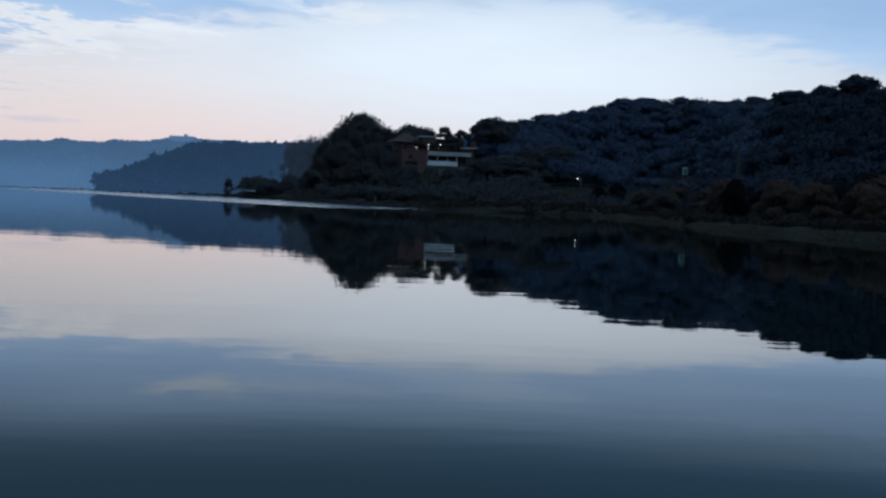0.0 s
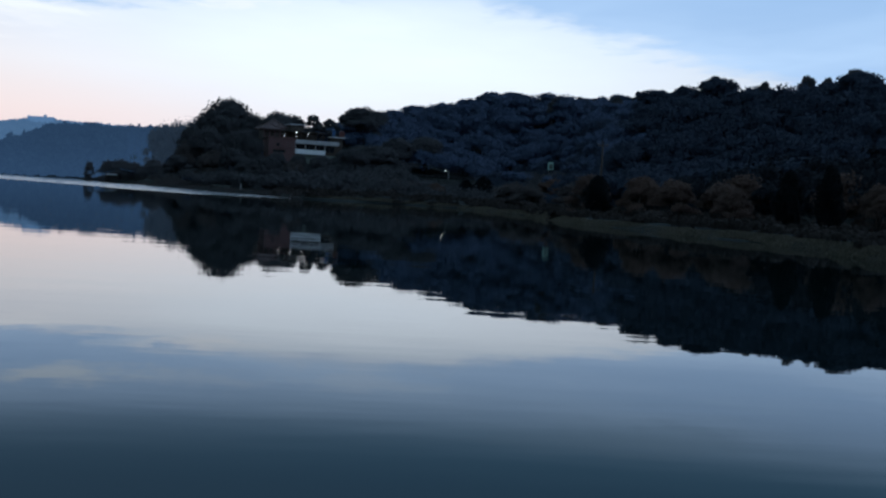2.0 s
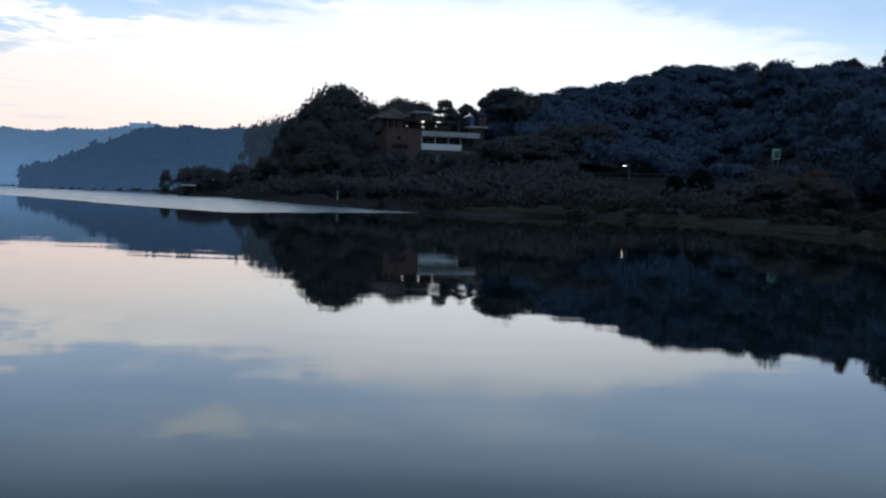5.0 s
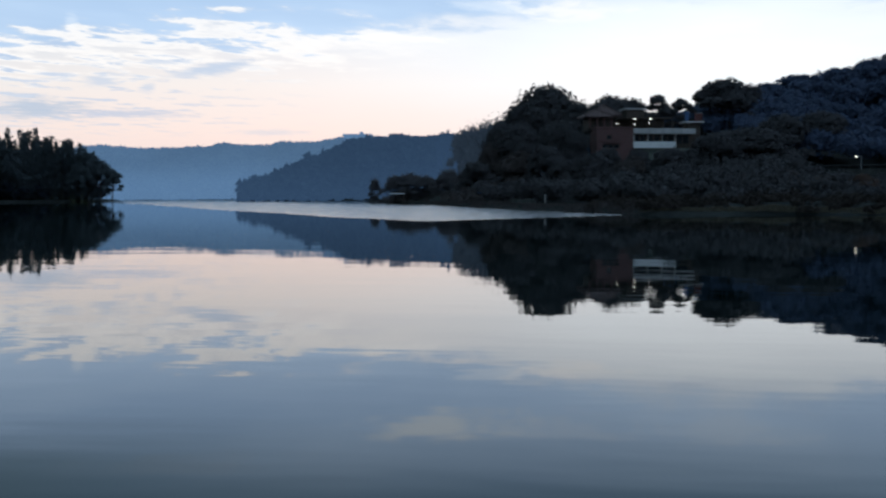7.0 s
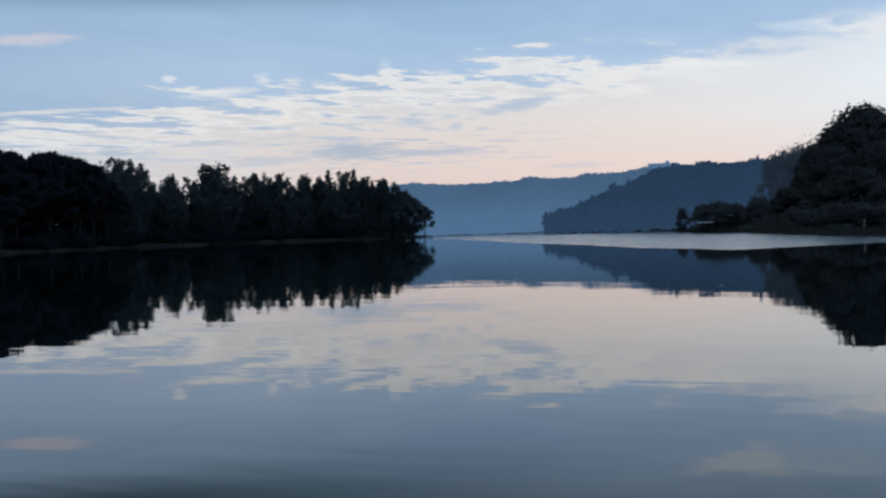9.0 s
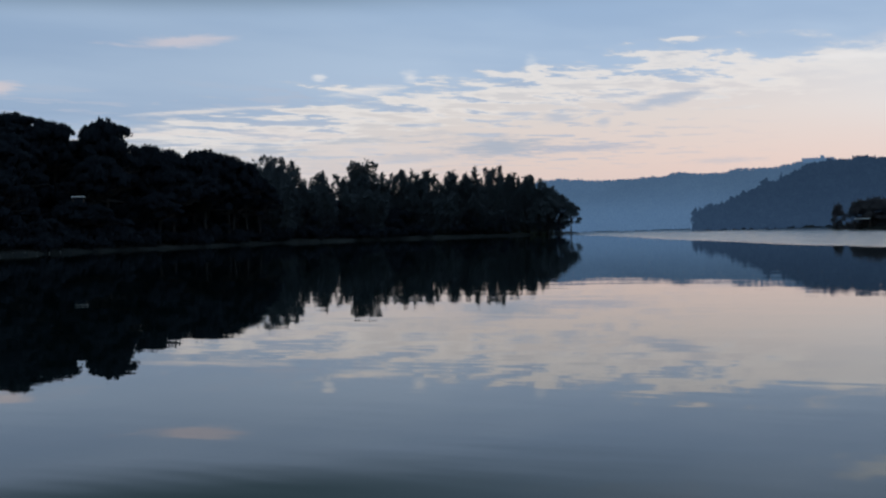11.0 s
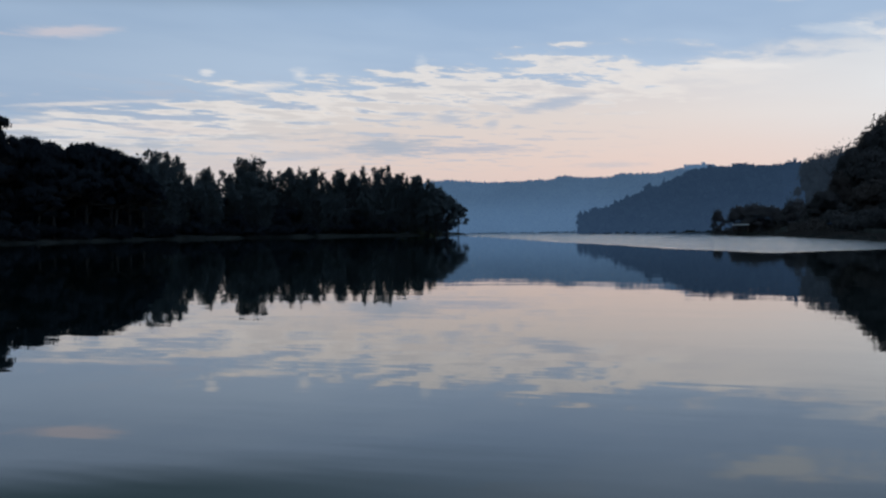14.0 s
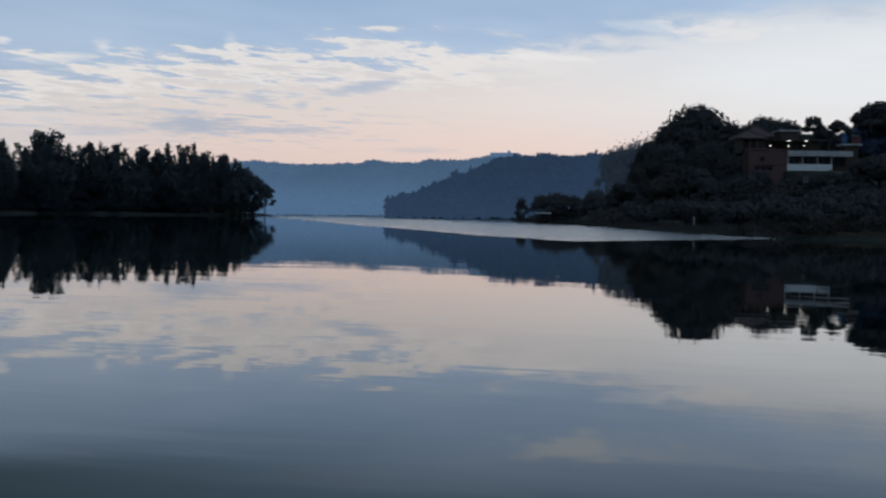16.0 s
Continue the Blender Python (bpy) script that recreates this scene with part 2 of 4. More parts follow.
def m_haze_glow(name, leaf, air, amount):
    """Woods across the lake and on the slope; evening haze is painted on as emission."""
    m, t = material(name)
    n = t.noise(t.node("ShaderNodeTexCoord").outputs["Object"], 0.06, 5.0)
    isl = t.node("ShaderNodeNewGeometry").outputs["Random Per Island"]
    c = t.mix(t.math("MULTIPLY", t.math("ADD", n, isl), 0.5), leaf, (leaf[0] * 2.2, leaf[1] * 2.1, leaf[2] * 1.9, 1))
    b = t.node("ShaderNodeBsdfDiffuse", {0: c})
    # the haze glow drifts in patches and thins with height
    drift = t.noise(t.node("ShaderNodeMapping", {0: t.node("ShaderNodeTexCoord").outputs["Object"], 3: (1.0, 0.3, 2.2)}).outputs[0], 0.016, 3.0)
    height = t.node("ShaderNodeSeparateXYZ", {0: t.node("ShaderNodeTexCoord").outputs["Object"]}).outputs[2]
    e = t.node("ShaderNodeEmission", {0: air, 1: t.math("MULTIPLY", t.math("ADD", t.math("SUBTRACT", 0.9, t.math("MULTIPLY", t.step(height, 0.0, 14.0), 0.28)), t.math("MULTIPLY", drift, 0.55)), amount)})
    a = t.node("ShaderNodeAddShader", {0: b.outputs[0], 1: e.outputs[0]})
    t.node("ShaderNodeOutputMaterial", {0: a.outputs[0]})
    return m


def m_water():
    m, t = material("lake_water")
    co = t.node("ShaderNodeTexCoord").outputs["Object"]
    xyz = t.node("ShaderNodeSeparateXYZ", {0: co}).outputs
    # a breeze ruffles the far water, along a front that runs obliquely across the lake
    wob = t.math("MULTIPLY", t.math("SUBTRACT", t.noise(co, 0.03, 3.0), 0.5), 14.0)
    y = t.math("ADD", xyz[1], wob)
    left = t.math("ADD", y, t.math("MULTIPLY", xyz[0], 1.7))     # front on the open side
    right = t.math("SUBTRACT", y, t.math("MULTIPLY", xyz[0], 1.6))  # front on the wooded side
    ruffle = t.math("MULTIPLY", t.step(left, 44.0, 51.0), t.step(right, 88.0, 97.0))
    swell = t.noise(t.node("ShaderNodeMapping", {0: co, 3: (0.35, 1.0, 1.0)}).outputs[0], 0.55, 3.0, 0.5)
    chop = t.noise(co, 3.2, 4.0, 0.6)
    calm = t.node("ShaderNodeBump", {"Height": swell, "Distance": 0.0045, "Strength": 1.0}).outputs[0]
    rough = t.node("ShaderNodeBump", {"Height": chop, "Distance": t.math("MULTIPLY", ruffle, 0.02), "Strength": 1.0, "Normal": calm}).outputs[0]
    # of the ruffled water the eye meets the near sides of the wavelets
    # near the camera's first stand normals tip, so water mirrors higher, darker sky
    near_tilt = t.math("POWER", t.math("MAXIMUM", t.math("SUBTRACT", t.math("DIVIDE", 1.7, t.math("MAXIMUM", t.math("ADD", xyz[1], 66.0), 4.0)), 0.118), 0.0), 0.7)
    near_tilt = t.math("MULTIPLY", near_tilt, t.math("MULTIPLY", t.math("LESS_THAN", xyz[1], -40.0), -0.155))
    lean = t.node("ShaderNodeCombineXYZ", {0: t.math("MULTIPLY", ruffle, 0.012), 1: t.math("ADD", t.math("MULTIPLY", ruffle, -0.045), near_tilt), 2: 0.0}).outputs[0]
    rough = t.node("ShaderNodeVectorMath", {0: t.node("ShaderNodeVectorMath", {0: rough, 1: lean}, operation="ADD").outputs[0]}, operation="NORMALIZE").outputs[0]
    b = t.node("ShaderNodeBsdfPrincipled", {"Base Color": (0.003, 0.009, 0.009, 1), "Roughness": t.math("ADD", 0.015, t.math("MULTIPLY", ruffle, 0.15)), "IOR": 1.27, "Normal": rough})
    t.node("ShaderNodeOutputMaterial", {0: b.outputs[0]})
    return m


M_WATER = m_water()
M_GROUND = m_grain("forest_floor", (0.018, 0.021, 0.021, 1), (0.040, 0.045, 0.042, 1), 0.15, 0.95, bump=0.05, Specular_IOR_Level=0.05)
M_LEAF = m_leaf("broad_leaves", (0.090, 0.091, 0.097, 1), (0.158, 0.155, 0.157, 1))
M_LEAF_B = m_leaf("bamboo_leaves", (0.095, 0.120, 0.133, 1), (0.206, 0.244, 0.249, 1))
# very dark leaves for all the peninsula woods
M_LEAF_C = m_leaf("peninsula_leaves", (0.020, 0.028, 0.038, 1), (0.046, 0.061, 0.079, 1))
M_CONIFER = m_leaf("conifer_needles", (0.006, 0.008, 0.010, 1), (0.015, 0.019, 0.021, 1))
# darker leaf copy for the bank woods, shade put into the colour
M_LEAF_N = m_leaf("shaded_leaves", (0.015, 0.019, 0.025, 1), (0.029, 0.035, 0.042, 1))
M_LEAF_R = m_leaf("russet_leaves", (0.130, 0.088, 0.073, 1), (0.213, 0.146, 0.117, 1), (0.198, 0.121, 0.088, 1))
M_LEAF_G = m_leaf("willow_leaves", (0.103, 0.090, 0.086, 1), (0.171, 0.149, 0.139, 1))
# leaf colour lifted and greyed to stand for haze over far trees
M_HAZE_PALE = m_leaf("haze_pale_leaves", (0.153, 0.145, 0.152, 1), (0.241, 0.227, 0.237, 1))
M_SCRUB = m_leaf("dry_scrub", (0.051, 0.041, 0.037, 1), (0.101, 0.086, 0.072, 1))
# blue haze over the hillside is mixed into these leaf colours
M_WOODS = m_leaf("hazed_woods_leaves", (0.103, 0.140, 0.223, 1), (0.136, 0.185, 0.285, 1))
# darker copy for the east ridge, shade and blue haze in the colour
M_WOODS_E = m_leaf("east_woods_shaded", (0.049, 0.066, 0.098, 1), (0.069, 0.091, 0.130, 1))
M_REED = m_leaf("reed_blades", (0.105, 0.096, 0.066, 1), (0.370, 0.315, 0.235, 1))
M_BARK = m_grain("bark", (0.022, 0.019, 0.017, 1), (0.050, 0.043, 0.037, 1), 2.0, 0.95, (1, 1, 0.2), 0.03)
M_CULM = m_grain("bamboo_culm", (0.06, 0.075, 0.03, 1), (0.14, 0.14, 0.06, 1), 2.0, 0.6, (1, 1, 0.1), 0.005)
M_WHITE = m_grain("white_paint", (0.62, 0.62, 0.60, 1), (0.80, 0.80, 0.78, 1), 0.8, 0.6, (1, 1, 0.4), 0.004)
M_PALE = m_grain("weathered_pale_paint", (0.34, 0.33, 0.32, 1), (0.50, 0.48, 0.47, 1), 0.8, 0.7, (1, 1, 0.4), 0.004)
M_CONCRETE = m_grain("grey_concrete", (0.20, 0.20, 0.19, 1), (0.36, 0.35, 0.33, 1), 0.7, 0.9, bump=0.01)
M_STONE = m_grain("mossy_dark_stone", (0.030, 0.033, 0.030, 1), (0.070, 0.072, 0.066, 1), 0.9, 0.9, bump=0.02)
M_DARKWOOD = m_grain("dark_wood", (0.040, 0.030, 0.024, 1), (0.085, 0.062, 0.046, 1), 1.5, 0.8, (4, 4, 0.6), 0.006)
M_PLASTER = m_grain("green_grey_plaster", (0.10, 0.12, 0.10, 1), (0.19, 0.21, 0.18, 1), 0.8, 0.9)
M_BLUE = m_grain("blue_tarpaulin", (0.02, 0.06, 0.14, 1), (0.035, 0.095, 0.21, 1), 1.2, 0.5)
M_REDCLOTH = m_grain("red_canvas", (0.075, 0.024, 0.022, 1), (0.11, 0.036, 0.030, 1), 1.2, 0.8)
M_GREENSIGN = m_grain("pale_green_board", (0.26, 0.46, 0.38, 1), (0.38, 0.60, 0.50, 1), 1.5, 0.5)
M_STEEL = m_grain("galvanised_steel", (0.26, 0.27, 0.28, 1), (0.42, 0.43, 0.44, 1), 2.0, 0.45, Metallic=0.8)
M_DARKSTEEL = m_grain("dull_dark_steel", (0.045, 0.047, 0.050, 1), (0.085, 0.088, 0.092, 1), 2.0, 0.7)
M_BULB = m_light("lamp_bulb", (1.0, 0.97, 0.90, 1), 2.4)
M_FAR = m_haze_glow("far_ridge_haze_glow", (0.034, 0.046, 0.044, 1), lin(80, 108, 144), 0.74)
M_MID = m_haze_glow("near_ridge_haze_glow", (0.016, 0.023, 0.027, 1), lin(42, 61, 87), 0.82)
# haze over the slope trees, put into a faint emission of their leaves
M_HAZE_GLOW = m_haze_glow("haze_glow_leaves", (0.050, 0.055, 0.062, 1), lin(40, 52, 68), 0.42)


def m_brick():
    m, t = material("red_brick")
    co = t.node("ShaderNodeTexCoord").outputs["Object"]
    turn = t.node("ShaderNodeMapping", {0: co, 2: (radians(90), 0, 0)}).outputs[0]
    br = t.node("ShaderNodeTexBrick", {0: turn, 1: (0.118, 0.058, 0.055, 1), 2: (0.152, 0.080, 0.074, 1), 3: (0.10, 0.082, 0.075, 1), "Scale": 4.0, "Mortar Size": 0.012})
    stain = t.noise(co, 0.5, 4.0)
    c = t.mix(t.math("MULTIPLY", t.step(stain, 0.45, 0.75), 0.5), br.outputs[0], (0.075, 0.038, 0.032, 1))
    finish(t, c, 0.9, br.outputs[1], 0.01, -0.6)
    return m


def m_tiles():
    m, t = material("clay_roof_tiles")
    co = t.node("ShaderNodeTexCoord").outputs["Object"]
    wv = t.node("ShaderNodeTexWave", {0: co, 1: 3.0, 2: 0.6}, bands_direction="X").outputs[1]
    n = t.noise(co, 1.2, 4.0)
    c = t.mix(n, (0.062, 0.040, 0.038, 1), (0.115, 0.073, 0.066, 1))
    finish(t, c, 0.85, wv, 0.05, 0.8)
    return m


def m_glass():
    m, t = material("window_glass")
    n = t.noise(t.node("ShaderNodeTexCoord").outputs["Object"], 1.5, 2.0)
    finish(t, t.mix(n, (0.012, 0.015, 0.018, 1), (0.03, 0.035, 0.04, 1)), 0.08, n, 0.004)
    return m


M_BRICK, M_TILES, M_GLASS = m_brick(), m_tiles(), m_glass()

# ---------------------------------------------------------------- mesh helpers


def mesh_of(name, verts, faces_n, mat):
    """A mesh of loose polygons with faces_n corners each, from an array of corners."""
    v = np.asarray(verts, dtype=np.float32).reshape(-1, 3)
    n = len(v)
    me = bpy.data.meshes.new(name)
    me.vertices.add(n)
    me.vertices.foreach_set("co", v.ravel())
    me.loops.add(n)
    me.loops.foreach_set("vertex_index", np.arange(n, dtype=np.int32))
    me.polygons.add(n // faces_n)
    me.polygons.foreach_set("loop_start", np.arange(0, n, faces_n, dtype=np.int32))
    me.polygons.foreach_set("loop_total", np.full(n // faces_n, faces_n, dtype=np.int32))
    me.update(calc_edges=True)
    me.materials.append(mat)
    return me


def attach(ob, parent):
    if parent is not None:
        ob.parent = parent
    return ob


def part(name, bm, mat, parent=None, label="", smooth=False):
    """Links a bmesh as one mesh object under a thing or part."""
    me = bpy.data.meshes.new(name)
    bm.normal_update()
    bm.to_mesh(me)
    bm.free()
    me.materials.append(mat)
    if smooth:
        me.polygons.foreach_set("use_smooth", [True] * len(me.polygons))
    return tagged(attach(new(name, me), parent), label)


def box(bm, x0, x1, y0, y1, z0, z1, bevel=0.0):
    r = bmesh.ops.create_cube(bm, size=1.0)
    for v in r["verts"]:
        v.co = Vector((x0 + (v.co.x + 0.5) * (x1 - x0), y0 + (v.co.y + 0.5) * (y1 - y0), z0 + (v.co.z + 0.5) * (z1 - z0)))
    if bevel:
        edges = list({e for v in r["verts"] for e in v.link_edges})
        bmesh.ops.bevel(bm, geom=edges, offset=bevel, segments=1, affect="EDGES")
    return bm


def boxed(*a, **k):
    return box(bmesh.new(), *a, **k)


def tube(bm, pts, radii, sides=6):
    """A tapered tube along points."""
    rings = []
    for i, p in enumerate(pts):
        p = Vector(p)
        d = (Vector(pts[min(i + 1, len(pts) - 1)]) - Vector(pts[max(i - 1, 0)])).normalized()
        a = d.orthogonal().normalized()
        b = d.cross(a)
        rings.append([bm.verts.new(p + (a * math.cos(q) + b * math.sin(q)) * radii[i]) for q in [j * math.tau / sides for j in range(sides)]])
    for r, s in zip(rings, rings[1:]):
        for j in range(sides):
            bm.faces.new((r[j], r[(j + 1) % sides], s[(j + 1) % sides], s[j]))
    bm.faces.new(rings[-1])
    bm.faces.new(rings[0][::-1])
    return bm


def empty(name, m, label, category, group="", kind=""):
    ob = new(name)
    ob.matrix_basis = m
    ob.empty_display_size = 0.3
    return tagged(ob, label, category, group, kind)


def leaves_at(pos, out, size, rng, flat=0.5, slim=0.33):
    """Pointed leaf sprays at the points pos, facing roughly along out."""
    n = len(pos)
    nrm = out + rng.normal(0, flat, (n, 3))
    nrm /= np.linalg.norm(nrm, axis=1)[:, None] + 1e-9
    a = np.cross(nrm, rng.normal(0, 1, (n, 3)))
    a /= np.linalg.norm(a, axis=1)[:, None] + 1e-9
    b = np.cross(nrm, a)
    s = size * rng.uniform(0.6, 1.4, (n, 1))
    droop = np.zeros((n, 3))
    droop[:, 2] = -0.25 * s[:, 0]
    return np.stack([pos - a * s * 0.5 - b * s * slim, pos + a * s * 0.55 + droop, pos - a * s * 0.4 + b * s * slim * 1.4], axis=1)


def lobe_leaves(center, radii, n, size, rng):
    """Leaf sprays over the shell of one lobe of a crown."""
    d = rng.normal(0, 1, (n, 3))
    d /= np.linalg.norm(d, axis=1)[:, None]
    d[:, 2] = np.where(d[:, 2] < -0.35, -d[:, 2] * 0.5, d[:, 2])
    r = rng.uniform(0.45, 1.0, (n, 1)) ** 0.5
    r *= 1 + 0.16 * np.sin(7 * d[:, :1] + 3 * d[:, 1:2]) * np.cos(6 * d[:, 2:3])
    return leaves_at(np.asarray(center) + d * r * np.asarray(radii), d, size, rng, 0.32)

# ---------------------------------------------------------------- the lie of the land
LAKE = ((40, -190), (30, -60), (27.5, -25), (22.8, -18), (22.0, -12), (26.4, -7), (24.0, -2), (24.4, 4), (21.6, 10), (21.8, 18), (18.5, 26), (20.5, 58), (17.5, 88), (12, 92), (5, 93), (-1, 90), (-10, 110), (-25, 149), (-35, 184),
        (-46, 199), (-49, 203), (-46, 208), (-37, 226), (-35, 240), (-56, 247), (-83, 243), (-86, 262), (-96, 292), (-140, 302), (-190, 312), (-250, 325), (-240, 300), (-180, 286),
        (-128, 262), (-116, 256), (-118, 249), (-126, 233), (-141, 214), (-150, 192), (-139, 150), (-132, 119), (-126, 94), (-132, 40), (-140, -40), (-120, -140), (-60, -200))
RIDGES = (
    ((-22, 206, 7.0), (9, 194, 8.0), (24, 224, 15.2), (43, 222, 19.2), (66, 211, 19.6), (63, 172, 15.0), (66, 131, 14.6), (75, 92, 13.4), (86, 35, 12.6), (102, -40, 12.0), (115, -160, 12.0)),
    ((-260, 110, 16.0), (-178, 140, 12.0), (-158, 152, 9.5), (-160, 174, 6.5), (-168, 205, 3.0), (-142, 238, 1.4), (-122, 248, 0.8)),
)
_poly = np.array(LAKE, float)


def shore_distance(x, y):
    """Metres from the waterline: positive on land, negative on the lake."""
    x, y = np.asarray(x, float), np.asarray(y, float)
    best = np.full(x.shape, 1e9)
    inside = np.zeros(x.shape, bool)
    for (x0, y0), (x1, y1) in zip(_poly, np.roll(_poly, -1, axis=0)):
        dx, dy = x1 - x0, y1 - y0
        t = np.clip(((x - x0) * dx + (y - y0) * dy) / (dx * dx + dy * dy), 0, 1)
        best = np.minimum(best, np.hypot(x - x0 - t * dx, y - y0 - t * dy))
        cross = (y0 > y) != (y1 > y)
        with np.errstate(divide="ignore", invalid="ignore"):
            inside ^= cross & (x < (y - y0) * dx / (dy if dy else 1e-9) + x0)
    return np.where(inside, -best, best)


def smooth(v, lo, hi):
    t = np.clip((v - lo) / (hi - lo), 0, 1)
    return t * t * (3 - 2 * t)


def ground_z(x, y):
    x, y = np.asarray(x, float), np.asarray(y, float)
    s = shore_distance(x, y) + np.where(x > -8, 0.25, 0.7) * np.sin(x * 0.31 + 1.3 * np.sin(y * 0.17)) * np.sin(y * 0.27 + 0.5)
    z = np.where(s < 0, np.maximum(-2.6, 0.3 * s), 0.5 * (1 - np.exp(-np.maximum(s, 0) / 0.8)) + 0.012 * np.minimum(np.maximum(s, 0), 60))
    hill = np.zeros(x.shape)
    for line in RIDGES:
        for (x0, y0, z0), (x1, y1, z1) in zip(line, line[1:]):
            dx, dy = x1 - x0, y1 - y0
            t = np.clip(((x - x0) * dx + (y - y0) * dy) / (dx * dx + dy * dy), 0, 1)
            d = np.hypot(x - x0 - t * dx, y - y0 - t * dy)
            fall = 21.0 if min(x0, x1) > 60 and y1 < 175 else 30.0
            hill = np.maximum(hill, (z0 + t * (z1 - z0)) * np.exp(-(d / fall) ** 2))
    z = z + hill * smooth(s, 9, 36)
    return z + np.where(s > 4, 0.35 * np.sin(x * 0.11) * np.cos(y * 0.13), 0)


def gz(x, y):
    return float(ground_z(np.array([x]), np.array([y]))[0])


def build_ground():
    def axis(lo, hi, step, far):
        inner = np.arange(lo, hi + 0.01, step)
        outer = np.array([30, 70, 150, 300, 600, 1200, 2400])
        outer = outer[outer < far]
        return np.concatenate([lo - outer[::-1], inner, hi + outer])
    xs, ys = axis(-270, 120, 2.6, 3000), axis(-210, 340, 2.6, 3000)
    gx, gy = np.meshgrid(xs, ys)
    co = np.stack([gx, gy, ground_z(gx, gy)], -1).reshape(-1, 3)
    nx, ny = len(xs), len(ys)
    i = (np.arange(ny - 1)[:, None] * nx + np.arange(nx - 1)[None, :]).ravel()
    quads = np.stack([i, i + 1, i + nx + 1, i + nx], 1)
    me = bpy.data.meshes.new("ground")
    me.from_pydata(co.tolist(), [], quads.tolist())
    me.materials.append(M_GROUND)
    me.polygons.foreach_set("use_smooth", [True] * len(me.polygons))
    tagged(new("ground", me), "dark wooded banks and hills round a lake", "ground", kind="structure")


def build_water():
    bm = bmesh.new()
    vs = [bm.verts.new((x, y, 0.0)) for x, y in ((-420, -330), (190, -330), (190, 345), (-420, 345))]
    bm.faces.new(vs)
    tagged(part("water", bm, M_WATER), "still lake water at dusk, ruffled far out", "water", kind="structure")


build_ground()
build_water()


def ridge(name, crest, dist, depth, mat, label, seed, tuft):
    """A far wooded ridge, its crest given as degrees of azimuth and elevation from the middle of the lake."""
    rng = np.random.default_rng(seed)
    az = np.arange(crest[0][0], crest[-1][0] + 0.001, 0.06)
    ev = np.interp(az, [c[0] for c in crest], [c[1] for c in crest])
    top = EYE + dist * np.tan(np.radians(ev)) - tuft * 0.8
    rows = []
    steps = np.linspace(0, 1, 14)
    for k in steps:
        d = dist - depth * k
        z = top * (1 - k) ** 1.25 + (1 - k) * k * 6 * np.sin(az * 2.3 + k * 5)
        rows.append(np.stack([-np.sin(np.radians(az)) * d, np.cos(np.radians(az)) * d, np.maximum(z, 0.2)], 1))
    back = np.stack([-np.sin(np.radians(az)) * (dist + depth), np.cos(np.radians(az)) * (dist + depth), np.full(len(az), -1.0)], 1)
    rows = [back] + rows
    n = len(az)
    co = np.concatenate(rows)
    i = (np.arange(len(rows) - 1)[:, None] * n + np.arange(n - 1)[None, :]).ravel()
    me = bpy.data.meshes.new(name)
    me.from_pydata(co.tolist(), [], np.stack([i, i + n, i + n + 1, i + 1], 1).tolist())
    me.materials.append(mat)
    ob = tagged(new(name, me), label, "hill", kind="structure")
    # the canopy over it
    sprays = []
    front = np.stack(rows[1:])
    m = int(n * 11)
    for _ in range(m):
        a, k = rng.uniform(0, n - 1.001), (0.0 if rng.random() < 0.35 else rng.uniform(0, 12.9))
        p = front[int(k), int(a)] * (1 - k % 1) + front[min(int(k) + 1, 13), int(a)] * (k % 1)
        r = tuft * rng.uniform(0.5, 1.15)
        sprays.append(lobe_leaves(p + np.array([0, 0, r * 0.3]), (r * 1.5, r * 1.5, r * 0.8), 7, r * 1.2, rng))
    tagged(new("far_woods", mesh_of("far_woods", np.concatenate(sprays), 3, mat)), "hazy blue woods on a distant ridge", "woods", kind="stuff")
    return ob


FAR_CREST = ((6, 2.6), (9, 2.5), (12.7, 2.5), (13.3, 2.6), (14.4, 2.58), (14.6, 2.5), (15.1, 2.36), (15.8, 2.26), (16.7, 2.27), (17.3, 2.29), (17.9, 2.12), (18.7, 2.12), (19.3, 2.16), (19.85, 2.26), (20.3, 2.08), (22.2, 2.0), (23.8, 1.97), (25.4, 2.12), (26.2, 2.0), (27.5, 1.6), (29, 1.2), (31, 0.9), (36, 0.7))
MID_CREST = ((-2, 2.2), (4, 2.6), (8.7, 2.62), (9.4, 2.5), (10.3, 2.5), (11.0, 2.42), (11.5, 2.45), (11.9, 2.58), (12.25, 2.46), (12.64, 2.42), (13.3, 2.43), (13.9, 2.34), (14.55, 2.06), (15.3, 1.74), (16.3, 1.36), (17.3, 0.9), (17.9, 0.66), (18.6, 0.56), (18.9, 0.5), (19.0, 0.1))
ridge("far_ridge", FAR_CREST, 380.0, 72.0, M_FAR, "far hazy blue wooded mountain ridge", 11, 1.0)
ridge("near_ridge", MID_CREST, 285.0, 30.0, M_MID, "dark wooded ridge across the lake, blue with painted haze", 12, 1.5)

# ---------------------------------------------------------------- trees


def filled(v, pct=99):
    """Brings a crown to a width and a height of 10 m."""
    v = v.copy()
    v[..., :2] *= 5.0 / np.percentile(np.hypot(v[..., 0], v[..., 1]), pct)
    v[..., 2] *= 10.0 / np.percentile(v[..., 2], 99.7)
    return v


